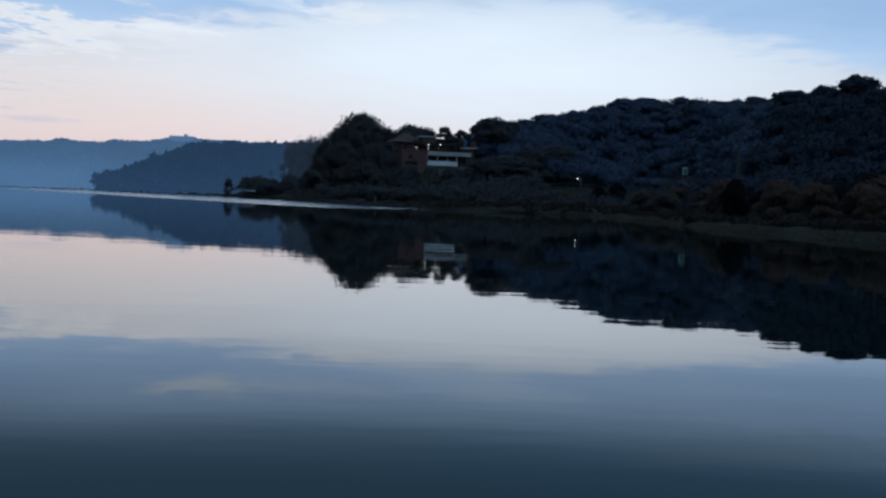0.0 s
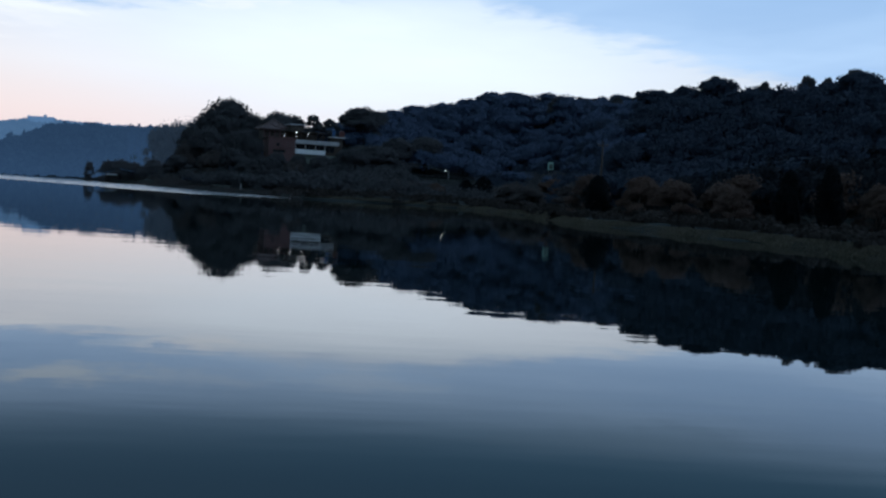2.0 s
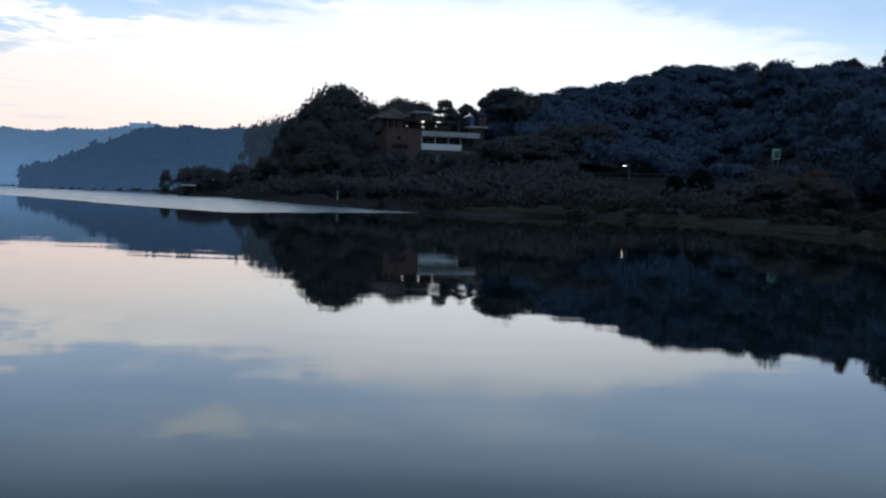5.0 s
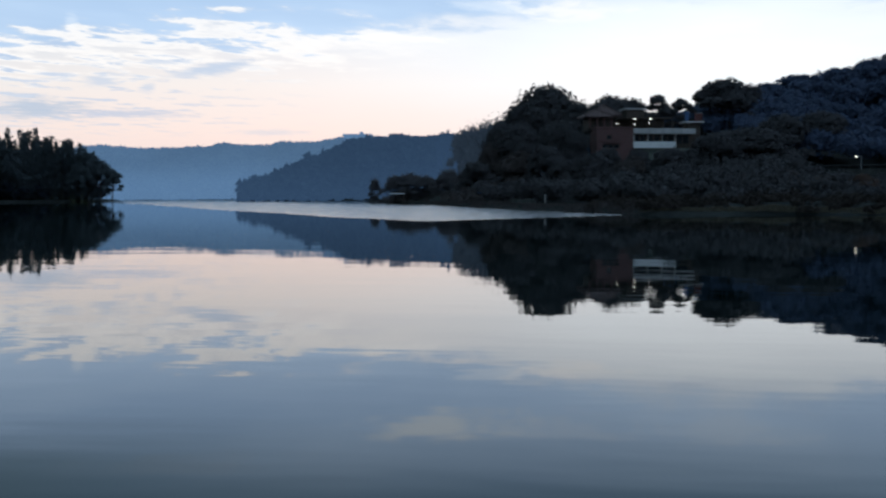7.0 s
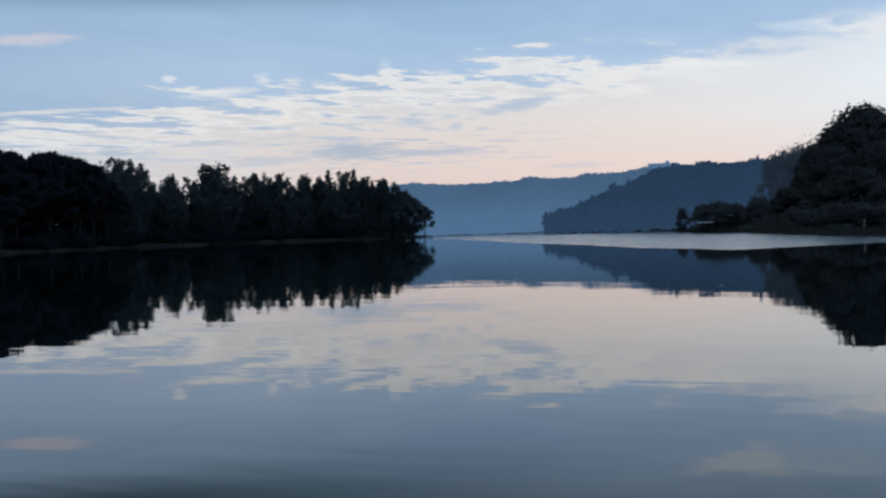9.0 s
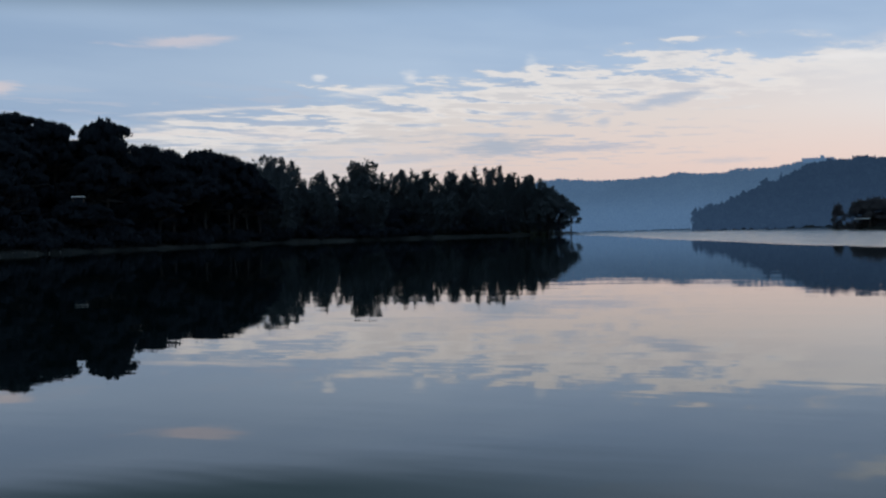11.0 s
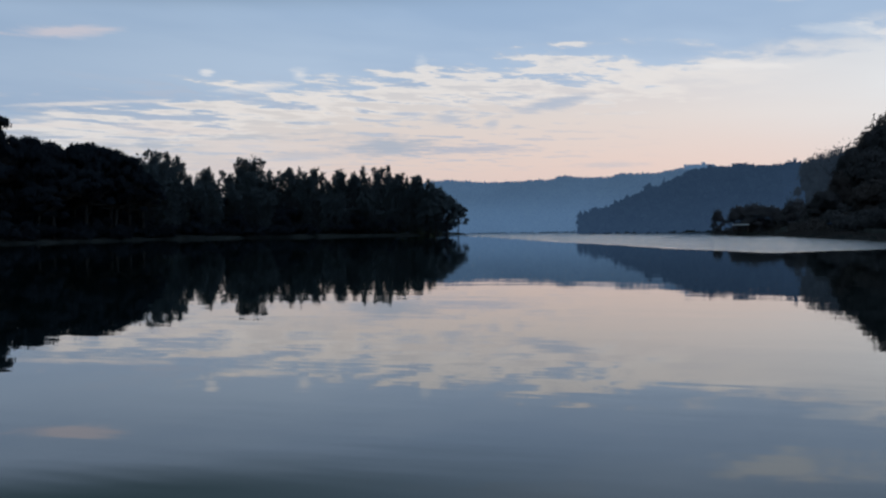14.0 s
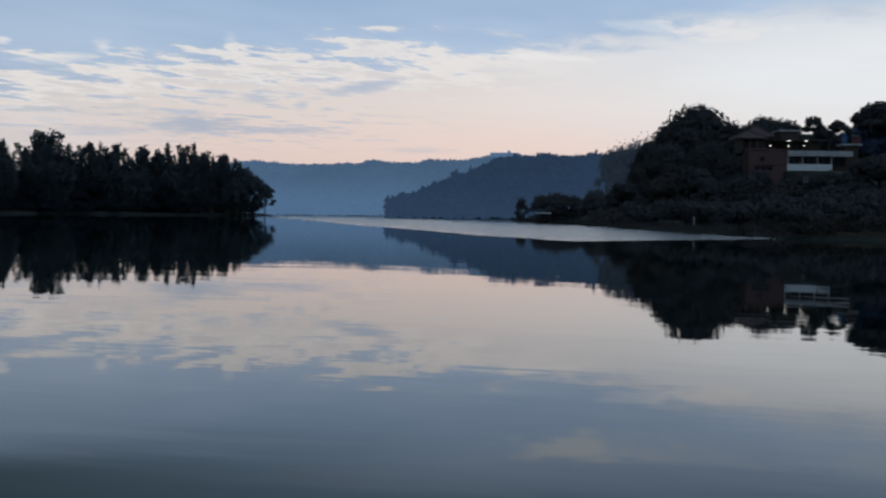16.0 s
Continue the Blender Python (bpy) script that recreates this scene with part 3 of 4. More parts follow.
def tree_mesh(seed, lobes, leaf, size, mat, trunk=0.32, spread=0.5, squat=0.62, gap=1.0, limbs=True, core=0.0, lobe=1.0):
    """A broadleaf tree 10 m high and 10 m wide: tapered trunk, limbs to each lobe, crown of leaf sprays."""
    rng = np.random.default_rng(seed)
    bm = bmesh.new()
    bend = rng.normal(0, 0.25, 2)
    fork = (bend[0], bend[1], 10 * trunk)
    tube(bm, [(0, 0, -0.6), (bend[0] * 0.4, bend[1] * 0.4, 5 * trunk), fork, (bend[0] * 1.5, bend[1] * 1.5, 7.0)], [0.34, 0.26, 0.22, 0.07])
    sprays = []
    for i in range(lobes):
        a = i * 2.4 + rng.uniform(-0.4, 0.4)
        q = (i + 0.5) / lobes
        rad = 5.0 * spread * math.sqrt(q) * rng.uniform(0.8, 1.15)
        zc = 10 * trunk + (10 - 10 * trunk) * (0.86 - 0.78 * q * rng.uniform(0.5, 1.15)) - 0.6
        r = rng.uniform(1.35, 2.2) * (1.15 - 0.3 * q) * lobe
        c = np.array([rad * math.cos(a), rad * math.sin(a), zc])
        c[2] = min(c[2], 10 - r * squat * 1.02)
        sprays.append(lobe_leaves(c, (r * gap, r * gap, r * squat), leaf // lobes, size, rng))
        if limbs:
            tube(bm, [fork, tuple((np.array(fork) * 0.45 + c * 0.55) + rng.normal(0, 0.2, 3)), tuple(c)], [0.15, 0.09, 0.03], 5)
    sprays.append(lobe_leaves((0, 0, 6.0), (2.7, 2.7, 2.6), int(leaf * core), size, rng))
    me = bpy.data.meshes.new("trunk")
    bm.normal_update()
    bm.to_mesh(me)
    bm.free()
    me.materials.append(M_BARK)
    return me, mesh_of("crown", filled(np.concatenate(sprays)), 3, mat)


def bamboo_mesh(seed, culms, mat):
    """A clump of bamboo 10 m high and 10 m wide: arching culms with feathery sprays."""
    rng = np.random.default_rng(seed)
    bm = bmesh.new()
    sprays = []
    for i in range(culms):
        a, r0 = rng.uniform(0, math.tau), rng.uniform(0.1, 3.4)
        h = rng.uniform(4.8, 10.0)
        lean = rng.uniform(0.2, 2.4)
        ca, sa = math.cos(a), math.sin(a)
        pts = [(ca * (r0 + lean * k ** 2.6), sa * (r0 + lean * k ** 2.6), h * (k - 0.05 * k ** 5) - 0.3) for k in (0, 0.3, 0.55, 0.75, 0.9, 1.0)]
        tube(bm, pts, [0.07, 0.065, 0.055, 0.04, 0.025, 0.012], 4)
        ks = rng.uniform(0.1, 1.02, 260) ** 0.8
        pos = np.stack([np.interp(ks, (0, 0.3, 0.55, 0.75, 0.9, 1.0), [p[j] for p in pts]) for j in range(3)], 1)
        w = (0.5 * (1.05 - ks) + 0.24)[:, None]
        pos += rng.normal(0, 1, pos.shape) * w * np.array([1, 1, 0.55])
        pos[:, 2] = np.maximum(pos[:, 2], 0.2)
        sprays.append(leaves_at(pos, rng.normal(0, 1, pos.shape), 0.5, rng, 0.8, 0.26))
    me = bpy.data.meshes.new("culms")
    bm.normal_update()
    bm.to_mesh(me)
    bm.free()
    me.materials.append(M_CULM)
    return me, mesh_of("crown", filled(np.concatenate(sprays), 96), 3, mat)


def cypress_mesh(seed):
    """A dense upright conifer 10 m high and 10 m wide at unit scale."""
    rng = np.random.default_rng(seed)
    bm = bmesh.new()
    tube(bm, [(0, 0, -0.6), (0, 0, 4), (0, 0, 9.4)], [0.5, 0.35, 0.05])
    n = 3200
    k = rng.uniform(0.06, 1.0, n)
    r = 5.0 * np.sin(np.clip(k, 0, 1) ** 0.8 * math.pi) ** 0.5 * rng.uniform(0.55, 1.0, n) + 0.15
    a = rng.uniform(0, math.tau, n)
    r *= 1 + 0.18 * np.sin(3 * a + 9 * k)
    pos = np.stack([r * np.cos(a), r * np.sin(a), 10 * k], 1)
    out = np.stack([np.cos(a), np.sin(a), np.full(n, 0.4)], 1)
    me = bpy.data.meshes.new("trunk")
    bm.to_mesh(me)
    bm.free()
    me.materials.append(M_BARK)
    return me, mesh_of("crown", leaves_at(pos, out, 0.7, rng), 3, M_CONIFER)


def bare_mesh(seed):
    """A thin, half-bare tree: fine branches with a haze of small leaves."""
    rng = np.random.default_rng(seed)
    bm = bmesh.new()
    tube(bm, [(0, 0, -0.6), (0.1, 0, 4), (0.2, 0.1, 6.5)], [0.3, 0.22, 0.12])
    sprays = []
    for i in range(26):
        a, t = rng.uniform(0, math.tau), rng.uniform(0.2, 1.0)
        p0 = np.array([0.15, 0.05, 3.5 + 3 * t])
        p2 = p0 + np.array([math.cos(a) * rng.uniform(1.5, 4.4), math.sin(a) * rng.uniform(1.5, 4.4), rng.uniform(0.8, 3.4)])
        p2[2] = min(p2[2], 9.9)
        p1 = (p0 + p2) / 2 + rng.normal(0, 0.3, 3)
        tube(bm, [tuple(p0), tuple(p1), tuple(p2)], [0.12, 0.07, 0.03], 4)
        q = rng.uniform(0.3, 1.0, (70, 1))
        sprays.append(leaves_at(p0 + (p2 - p0) * q + rng.normal(0, 0.6, (70, 3)), rng.normal(0, 1, (70, 3)), 0.42, rng, 1.0))
    me = bpy.data.meshes.new("trunk")
    bm.to_mesh(me)
    bm.free()
    me.materials.append(M_BARK)
    return me, mesh_of("crown", np.concatenate(sprays), 3, M_HAZE_GLOW)


KINDS = {
    "broad": [tree_mesh(s, n, 5200, 0.46, M_LEAF, 0.16, 0.62, 0.75, core=0.35) for s, n in ((1, 17), (2, 14), (3, 20), (4, 16))],
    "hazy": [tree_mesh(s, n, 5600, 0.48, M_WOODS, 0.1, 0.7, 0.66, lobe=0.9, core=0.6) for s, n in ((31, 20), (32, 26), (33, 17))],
    "haze_glow": [tree_mesh(s, n, 3600, 0.48, M_HAZE_GLOW, 0.1, 0.7, 0.66, lobe=0.9, core=0.4) for s, n in ((61, 18), (62, 22))],
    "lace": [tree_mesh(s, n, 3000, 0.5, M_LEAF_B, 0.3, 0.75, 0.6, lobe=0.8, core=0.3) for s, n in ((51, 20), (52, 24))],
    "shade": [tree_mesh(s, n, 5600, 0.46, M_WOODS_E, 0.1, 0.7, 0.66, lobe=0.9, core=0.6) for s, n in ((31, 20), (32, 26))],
    "ridge": [bamboo_mesh(34, 20, M_MID)],
    "flat": [tree_mesh(s, n, 2600, 0.5, M_LEAF, 0.42, 0.78, 0.42) for s, n in ((5, 10), (6, 12), (7, 9))],
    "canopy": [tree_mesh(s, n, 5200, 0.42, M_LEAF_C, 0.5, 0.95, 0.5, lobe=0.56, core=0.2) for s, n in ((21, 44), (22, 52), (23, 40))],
    "russet": [tree_mesh(s, n, 5200, 0.42, M_LEAF_R, 0.02, 0.66, 0.85, core=0.3) for s, n in ((8, 15), (9, 18))],
    "willow": [tree_mesh(s, n, 4800, 0.42, M_LEAF_G, 0.05, 0.62, 0.9, core=0.3) for s, n in ((10, 14), (11, 12))],
    "dry": [tree_mesh(s, n, 3600, 0.42, M_HAZE_PALE, 0.05, 0.66, 0.85, core=0.3) for s, n in ((41, 14), (42, 17))],
    "bamboo": [bamboo_mesh(s, n, M_LEAF_B) for s, n in ((12, 40), (13, 46), (14, 36))],
    "cypress": [cypress_mesh(15), cypress_mesh(16)],
    "bare": [bare_mesh(17), bare_mesh(18)],
}
CROWNS = {"lace": "crown", "haze_glow": "crown", "shade": "crown", "dry": "crown", "broad": "crown", "flat": "crown", "hazy": "crown", "ridge": "plumage", "canopy": "crown", "russet": "crown", "willow": "crown", "bamboo": "plumage", "cypress": "crown", "bare": "crown"}
_turn = random.Random(5)


def tree(kind, x, y, top, width, label, category="tree", group="", name="tree", base=None, pick=None):
    """A tree whose crown reaches the height top above the lake and is width metres wide."""
    z = gz(x, y) if base is None else base
    z = min(z, top - 1.2)
    stems, crown = KINDS[kind][_turn.randrange(len(KINDS[kind])) if pick is None else pick]
    root = empty(name, pose(x, y, z, 0, 0, _turn.uniform(0, 360)) @ Matrix.Diagonal((width / 10, width / 10, (top - z) / 10, 1)), label, category, group)
    attach(new("culm" if kind in ("bamboo", "ridge") else "trunk", stems), root)
    attach(new(CROWNS[kind], crown), root)
    return root


# crowns along the skyline of the wooded hill: place, top and width
HILL = ((-18, 204.2, 19.0, 13.5), (-25.2, 198.3, 12.8, 6.5), (-22.6, 201.7, 15.6, 7), (-7.2, 189.9, 15.5, 10), (9.4, 189.8, 18.2, 12), (24.2, 223.7, 21.7, 10), (19, 221.2, 20.2, 8), (31.5, 225.8, 22.8, 8.5), (36.4, 225.1, 23.6, 8.5), (41, 220.7, 25.9, 9), (46.5, 220.7, 26.2, 9), (53.7, 221.6, 25.2, 12), (62.6, 215.1, 25.6, 8.5), (69, 209.7, 26.4, 9), (13.5, 205, 18.6, 9), (-12.5, 197, 15.6, 9), (16, 212, 17.8, 8), (22, 219, 18.8, 8), (28, 224, 20.4, 8), (34, 224, 21.2, 8), (50, 220, 23.6, 9), (58, 217, 24.0, 9), (-17.5, 200, 15.6, 10), (-20, 206, 16.4, 11), (-7.6, 196, 16.6, 8), (-4.2, 195, 16.0, 6.5))
for x, y, top, w in HILL:
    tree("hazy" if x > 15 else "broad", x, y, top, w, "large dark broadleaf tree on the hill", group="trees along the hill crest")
HILL_FLAT = ((0.1, 186, 15.9, 5.2), (3.4, 186.5, 15.4, 4.6), (60.5, 212.6, 25.6, 4.5), (63.6, 211.5, 25.4, 4))
for x, y, top, w in HILL_FLAT:
    tree("flat", x, y, top, w, "slender flat-crowned tree with gaps of sky", group="trees along the hill crest")
EAST = ((50.6, 182.9, 22.8, 8.9), (60.4, 179.1, 21.8, 12.3), (62.5, 158.6, 23.2, 9.6), (64.1, 146.3, 22.9, 8.9), (65.8, 133.7, 23.4, 9.6), (69.1, 124.0, 21.4, 8.9), (73.5, 106.3, 21.0, 8.2), (74.6, 99.5, 21.9, 9.6), (76.7, 90.2, 19.8, 8.2), (82.4, 75.4, 20.9, 9.6), (84.6, 60.5, 20.3, 9.6))
for x, y, top, w in EAST:
    tree("hazy" if y > 160 else "shade", x, y, top, w, "dark broadleaf tree on the ridge above the bank", group="trees along the hill crest")
CREST = ((48.9, 183.2, 23.1, 5.0), (60.2, 179.2, 23.4, 3.6), (61.7, 167.8, 23.6, 3.2), (63.9, 148.1, 23.3, 3.4), (65.7, 134.2, 23.9, 5.2), (69.5, 122.5, 22.3, 3.4), (72.2, 112.4, 22.5, 3.6), (73.3, 107.1, 21.9, 3.0), (74.5, 100.4, 22.5, 5.4))
for x, y, top, w in CREST:
    tree("flat", x, y, top, w, "small spreading tree standing out above the ridge", group="trees along the hill crest")
tree("hazy", 72.4, 113, 21.6, 5.5, "slender dark tree on the ridge", group="trees along the hill crest")
for x, y, top, w in ((-33.0, 221, 14.2, 4.6), (-31.0, 222, 14.9, 4.6), (-28.3, 202, 13.6, 3.4), (-24.6, 203.5, 15.0, 4.0)):
    tree("bare", x, y, top, w * 1.7, "thin half-bare tree against the sky", group="thin trees on the slope")

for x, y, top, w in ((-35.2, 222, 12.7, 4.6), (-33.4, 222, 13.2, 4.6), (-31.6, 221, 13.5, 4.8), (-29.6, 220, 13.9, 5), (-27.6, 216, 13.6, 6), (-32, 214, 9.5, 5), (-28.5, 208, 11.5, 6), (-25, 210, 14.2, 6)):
    tree("haze_glow" if x < -26 else "willow", x, y, top, w * 1.1, "hazy grey-brown tree on the lower slope", group="thin trees on the slope")

# trees on the bank below the house and out along the spit
BANK = ((-25.3, 173.2, 5.9, 6), (-18.4, 164, 6.9, 7.4), (-14.3, 159.4, 7.5, 7.2), (-7.6, 149.8, 6.2, 6.6), (-3.2, 150, 5.8, 6), (1.2, 150, 6.7, 6.6), (-11, 152, 5.6, 6))
for i, (x, y, top, w) in enumerate(BANK):
    tree("willow" if i % 3 == 1 else "broad", x, y, top, w, "round bushy tree on the lake bank", group="trees along the bank")
SLOPE = ((-10.8, 166.6, 9.8, 4.4), (-12.6, 168.5, 11.2, 5), (-6.6, 163, 7.3, 5), (-2.6, 163.6, 7.1, 4.6), (1.4, 164.8, 7.2, 4.6), (5.0, 166.4, 7.4, 5), (9.2, 167.5, 9.2, 5), (6.8, 154.9, 8.8, 7), (11.7, 159.6, 9.6, 10), (16, 168, 11.5, 10), (9.5, 170, 9.8, 7), (-21, 188, 12.0, 9), (-25.2, 186, 8.6, 6), (-14.5, 177, 11.5, 7), (22, 176, 12.5, 9))
for x, y, top, w in SLOPE:
    tree("willow" if x < -25 else "broad", x, y, top, w, "dense dark broadleaf tree on the slope", group="trees on the slope")
SPIT = ((-40.2, 188.6, 4.3, 4.6), (-37.6, 187.6, 4.7, 5.4), (-35.0, 186.2, 4.3, 5), (-32.6, 184.5, 3.5, 4.6), (-30.6, 180.5, 5.0, 4.4), (-28.4, 177.5, 4.2, 4.6), (-26.4, 176, 4.4, 5))
for i, (x, y, top, w) in enumerate(SPIT):
    tree("dry", x, y, top, w * 1.15, "small spreading brownish tree on the low spit", group="trees on the spit")
tree("dry", -45.4, 196.6, 4.0, 2.4, "single narrow upright tree at the end of the spit", group="trees on the spit", pick=1)
SHORE = ((11.1, 114.5, 3.6, 4.2), (14.1, 111.1, 3.1, 3.4), (17.2, 110.7, 3.1, 3.6), (27.2, 108.7, 3.3, 5.6), (8, 120, 3.2, 4), (33, 104, 4.6, 6), (24, 84, 3.6, 5), (23.5, 70, 3.2, 4.6), (25, 56, 3.4, 5))
for i, (x, y, top, w) in enumerate(SHORE):
    tree("russet" if i in (2, 5) else "willow", x, y, top, w, "low rounded bush behind the reeds", "bush", "bushes behind the reeds", "bush")
for x, y, top, w in ((21.5, 109.9, 3.8, 2.5), (24.2, 111.4, 4.5, 3.0), (30.4, 13.7, 4.6, 1.8), (31.2, 9.0, 4.8, 1.8), (23.4, 38.5, 4.0, 2.4)):
    tree("cypress", x, y, top, w, "dark upright conifer behind the reeds", group="conifers behind the reeds", name="conifer")
RUSSET = ((23.4, 41.5, 4.1, 4.4), (26.4, 35.5, 4.1, 4.2), (27.0, 27.6, 3.8, 4.4), (29.1, 22.7, 3.7, 4.2), (28.2, 17.5, 3.3, 3), (33.2, 6.3, 3.8, 3), (33, 2.0, 3.5, 3), (30, 48, 4.2, 5), (33, 30, 4.6, 5), (36, 18, 4.8, 5))
for x, y, top, w in RUSSET:
    tree("russet", x, y, top, w, "russet-brown rounded bush behind the reeds", "bush", "russet bushes", "bush")

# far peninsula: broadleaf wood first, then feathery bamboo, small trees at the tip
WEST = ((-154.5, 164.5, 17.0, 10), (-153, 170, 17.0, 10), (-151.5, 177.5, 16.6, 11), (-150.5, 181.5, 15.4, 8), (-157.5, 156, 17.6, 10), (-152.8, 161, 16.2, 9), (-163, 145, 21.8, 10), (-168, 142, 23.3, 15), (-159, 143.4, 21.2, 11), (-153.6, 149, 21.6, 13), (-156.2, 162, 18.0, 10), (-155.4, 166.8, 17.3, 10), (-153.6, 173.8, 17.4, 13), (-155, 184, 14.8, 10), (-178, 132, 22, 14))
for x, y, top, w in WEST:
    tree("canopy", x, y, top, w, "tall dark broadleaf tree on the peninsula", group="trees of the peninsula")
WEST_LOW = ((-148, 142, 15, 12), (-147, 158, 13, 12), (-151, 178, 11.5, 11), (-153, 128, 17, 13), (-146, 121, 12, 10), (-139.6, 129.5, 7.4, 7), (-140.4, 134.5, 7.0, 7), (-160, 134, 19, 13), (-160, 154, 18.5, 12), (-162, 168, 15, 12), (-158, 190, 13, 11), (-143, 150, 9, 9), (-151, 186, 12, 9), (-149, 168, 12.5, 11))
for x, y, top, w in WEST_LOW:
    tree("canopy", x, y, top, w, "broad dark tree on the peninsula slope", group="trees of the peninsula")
BAMBOO = ((-162.4, 205.6, 17.7, 10.5), (-158.6, 216, 14.4, 6), (-152.2, 223, 16.7, 11.5), (-148.5, 228, 14.2, 7), (-144.6, 232.7, 14.8, 8.5), (-139.8, 238, 14.1, 8.5), (-132.7, 242, 15.0, 8.5), (-136, 240, 13.2, 7), (-126.2, 244.3, 13.1, 7.5), (-121.5, 243.9, 12.8, 7),
          (-159.5, 199, 15.2, 8), (-156.5, 210, 13.2, 8), (-150.5, 219, 13.0, 8), (-142, 229, 12.6, 8), (-129, 241, 13.2, 7), (-156, 198, 12, 10), (-153, 207, 10.5, 9), (-147, 217, 10, 9), (-137, 230, 9.5, 8), (-129, 237, 9, 8), (-120, 246, 10, 6))
for x, y, top, w in BAMBOO:
    tree("bamboo", x, y, top, w, "tall feathery bamboo clump on the peninsula", "bamboo", "bamboo of the peninsula", "bamboo_clump")
TIP = ((-118.4, 245.0, 10.2, 6.5), (-116.4, 246.5, 8.6, 6.0), (-114.6, 248, 7.0, 5.2), (-119.5, 244, 8.0, 6.0))
for x, y, top, w in TIP:
    tree("lace", x, y, top, w, "small slim-trunked bushy tree at the peninsula tip", group="trees at the peninsula tip", base=0.3)


def woods(name, x0, x1, y0, y1, gap, keep, low, high, seed, mat, label, size=0.55, count=540, near=0.45, level=0.5, cap=None):
    """Close woods over a stretch of land, nobody could count the trees."""
    rng = np.random.default_rng(seed)
    gx, gy = np.meshgrid(np.arange(x0, x1, gap), np.arange(y0, y1, gap))
    gx, gy = gx.ravel() + rng.uniform(-gap, gap, gx.size) * 0.45, gy.ravel() + rng.uniform(-gap, gap, gy.size) * 0.45
    s, z = shore_distance(gx, gy), ground_z(gx, gy)
    sprays = []
    for x, y, d, g in zip(gx, gy, s, z):
        if not keep(x, y, d):
            continue
        h = rng.uniform(low, high) * min(1.0, near + d / 40)
        if cap is not None:
            h = min(h, cap(x, y) - g)
            if h < 0.8:
                if cap(x, y) < 0:
                    continue
                h = 2.6
        for _ in range(4):
            r = rng.uniform(1.3, 2.5) * min(h / high, h / 2.4)
            c = (x + rng.normal(0, gap * 0.28), y + rng.normal(0, gap * 0.28), g + h - r * 0.8 - rng.uniform(0, h * level))
            sprays.append(lobe_leaves(c, (r * 1.15, r * 1.15, r * 0.85), count // 4, size, rng))
    tagged(new(name, mesh_of(name, np.concatenate(sprays), 3, mat)), label, "woods", kind="stuff")


def clear_of_sign(x, y):
    """Leaves the board on the hillside in view."""
    t = min(1.0, max(0.0, ((x - 30) * 12.0 + (y - 105) * 46.5) / (12.0 ** 2 + 46.5 ** 2)))
    return math.hypot(x - 30 - 12.0 * t, y - 105 - 46.5 * t) > 3.2


def off_house(x, y, d):
    return not (-16 < x < 12 and y < 186) and not (17 < x < 38 and 154 < y < 168) and x < 88 and y < 242 and clear_of_sign(x, y)


def lane_view(x, y):
    """Keeps the growth before the lane and its wall low."""
    d = math.hypot(x, y)
    if y > 168 or x > 0.36 * y or x < 0.03 * y:
        return 60.0
    if x < 34:
        return -1.0
    return EYE + 0.03 * d


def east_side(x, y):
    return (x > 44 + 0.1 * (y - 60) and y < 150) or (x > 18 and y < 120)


woods("hill_woods", -30, 90, 60, 244, 3.6, lambda x, y, d: off_house(x, y, d) and d > 12 and not east_side(x, y), 4.0, 5.8, 21, M_WOODS, "dense dark woods covering the hillside, tinted blue for haze", size=0.5, count=600, level=0.25, cap=lane_view)
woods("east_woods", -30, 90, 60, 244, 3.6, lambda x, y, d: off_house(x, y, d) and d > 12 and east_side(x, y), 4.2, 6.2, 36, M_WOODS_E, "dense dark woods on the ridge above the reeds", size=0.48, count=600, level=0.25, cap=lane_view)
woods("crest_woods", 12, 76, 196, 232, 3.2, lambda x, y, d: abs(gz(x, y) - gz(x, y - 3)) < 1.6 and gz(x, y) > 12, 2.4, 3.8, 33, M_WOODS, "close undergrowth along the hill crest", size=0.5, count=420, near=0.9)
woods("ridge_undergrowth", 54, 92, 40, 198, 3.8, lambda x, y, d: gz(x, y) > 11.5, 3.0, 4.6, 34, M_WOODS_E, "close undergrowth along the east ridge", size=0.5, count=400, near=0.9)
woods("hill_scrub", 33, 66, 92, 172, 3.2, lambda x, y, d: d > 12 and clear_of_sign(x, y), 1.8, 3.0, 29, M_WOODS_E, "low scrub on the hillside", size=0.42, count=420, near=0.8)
woods("lane_scrub", 0, 40, 100, 158, 3.0, lambda x, y, d: d > 13 and not (-16 < x < 5), 1.2, 2.6, 28, M_LEAF, "dark scrub below the lane", size=0.32, count=380, near=0.7,
      cap=lambda x, y: EYE + 0.0165 * math.hypot(x, y))
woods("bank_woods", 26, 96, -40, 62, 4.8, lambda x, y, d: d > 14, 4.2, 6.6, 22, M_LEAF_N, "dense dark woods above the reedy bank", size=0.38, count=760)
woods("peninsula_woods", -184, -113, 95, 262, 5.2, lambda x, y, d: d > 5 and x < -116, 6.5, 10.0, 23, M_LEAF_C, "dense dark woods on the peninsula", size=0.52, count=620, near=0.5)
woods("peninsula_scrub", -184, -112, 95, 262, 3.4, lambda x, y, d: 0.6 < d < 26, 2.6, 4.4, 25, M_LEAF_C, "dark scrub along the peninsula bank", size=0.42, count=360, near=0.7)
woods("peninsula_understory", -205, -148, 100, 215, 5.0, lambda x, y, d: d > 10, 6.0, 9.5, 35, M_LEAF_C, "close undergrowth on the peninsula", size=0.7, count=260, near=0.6)
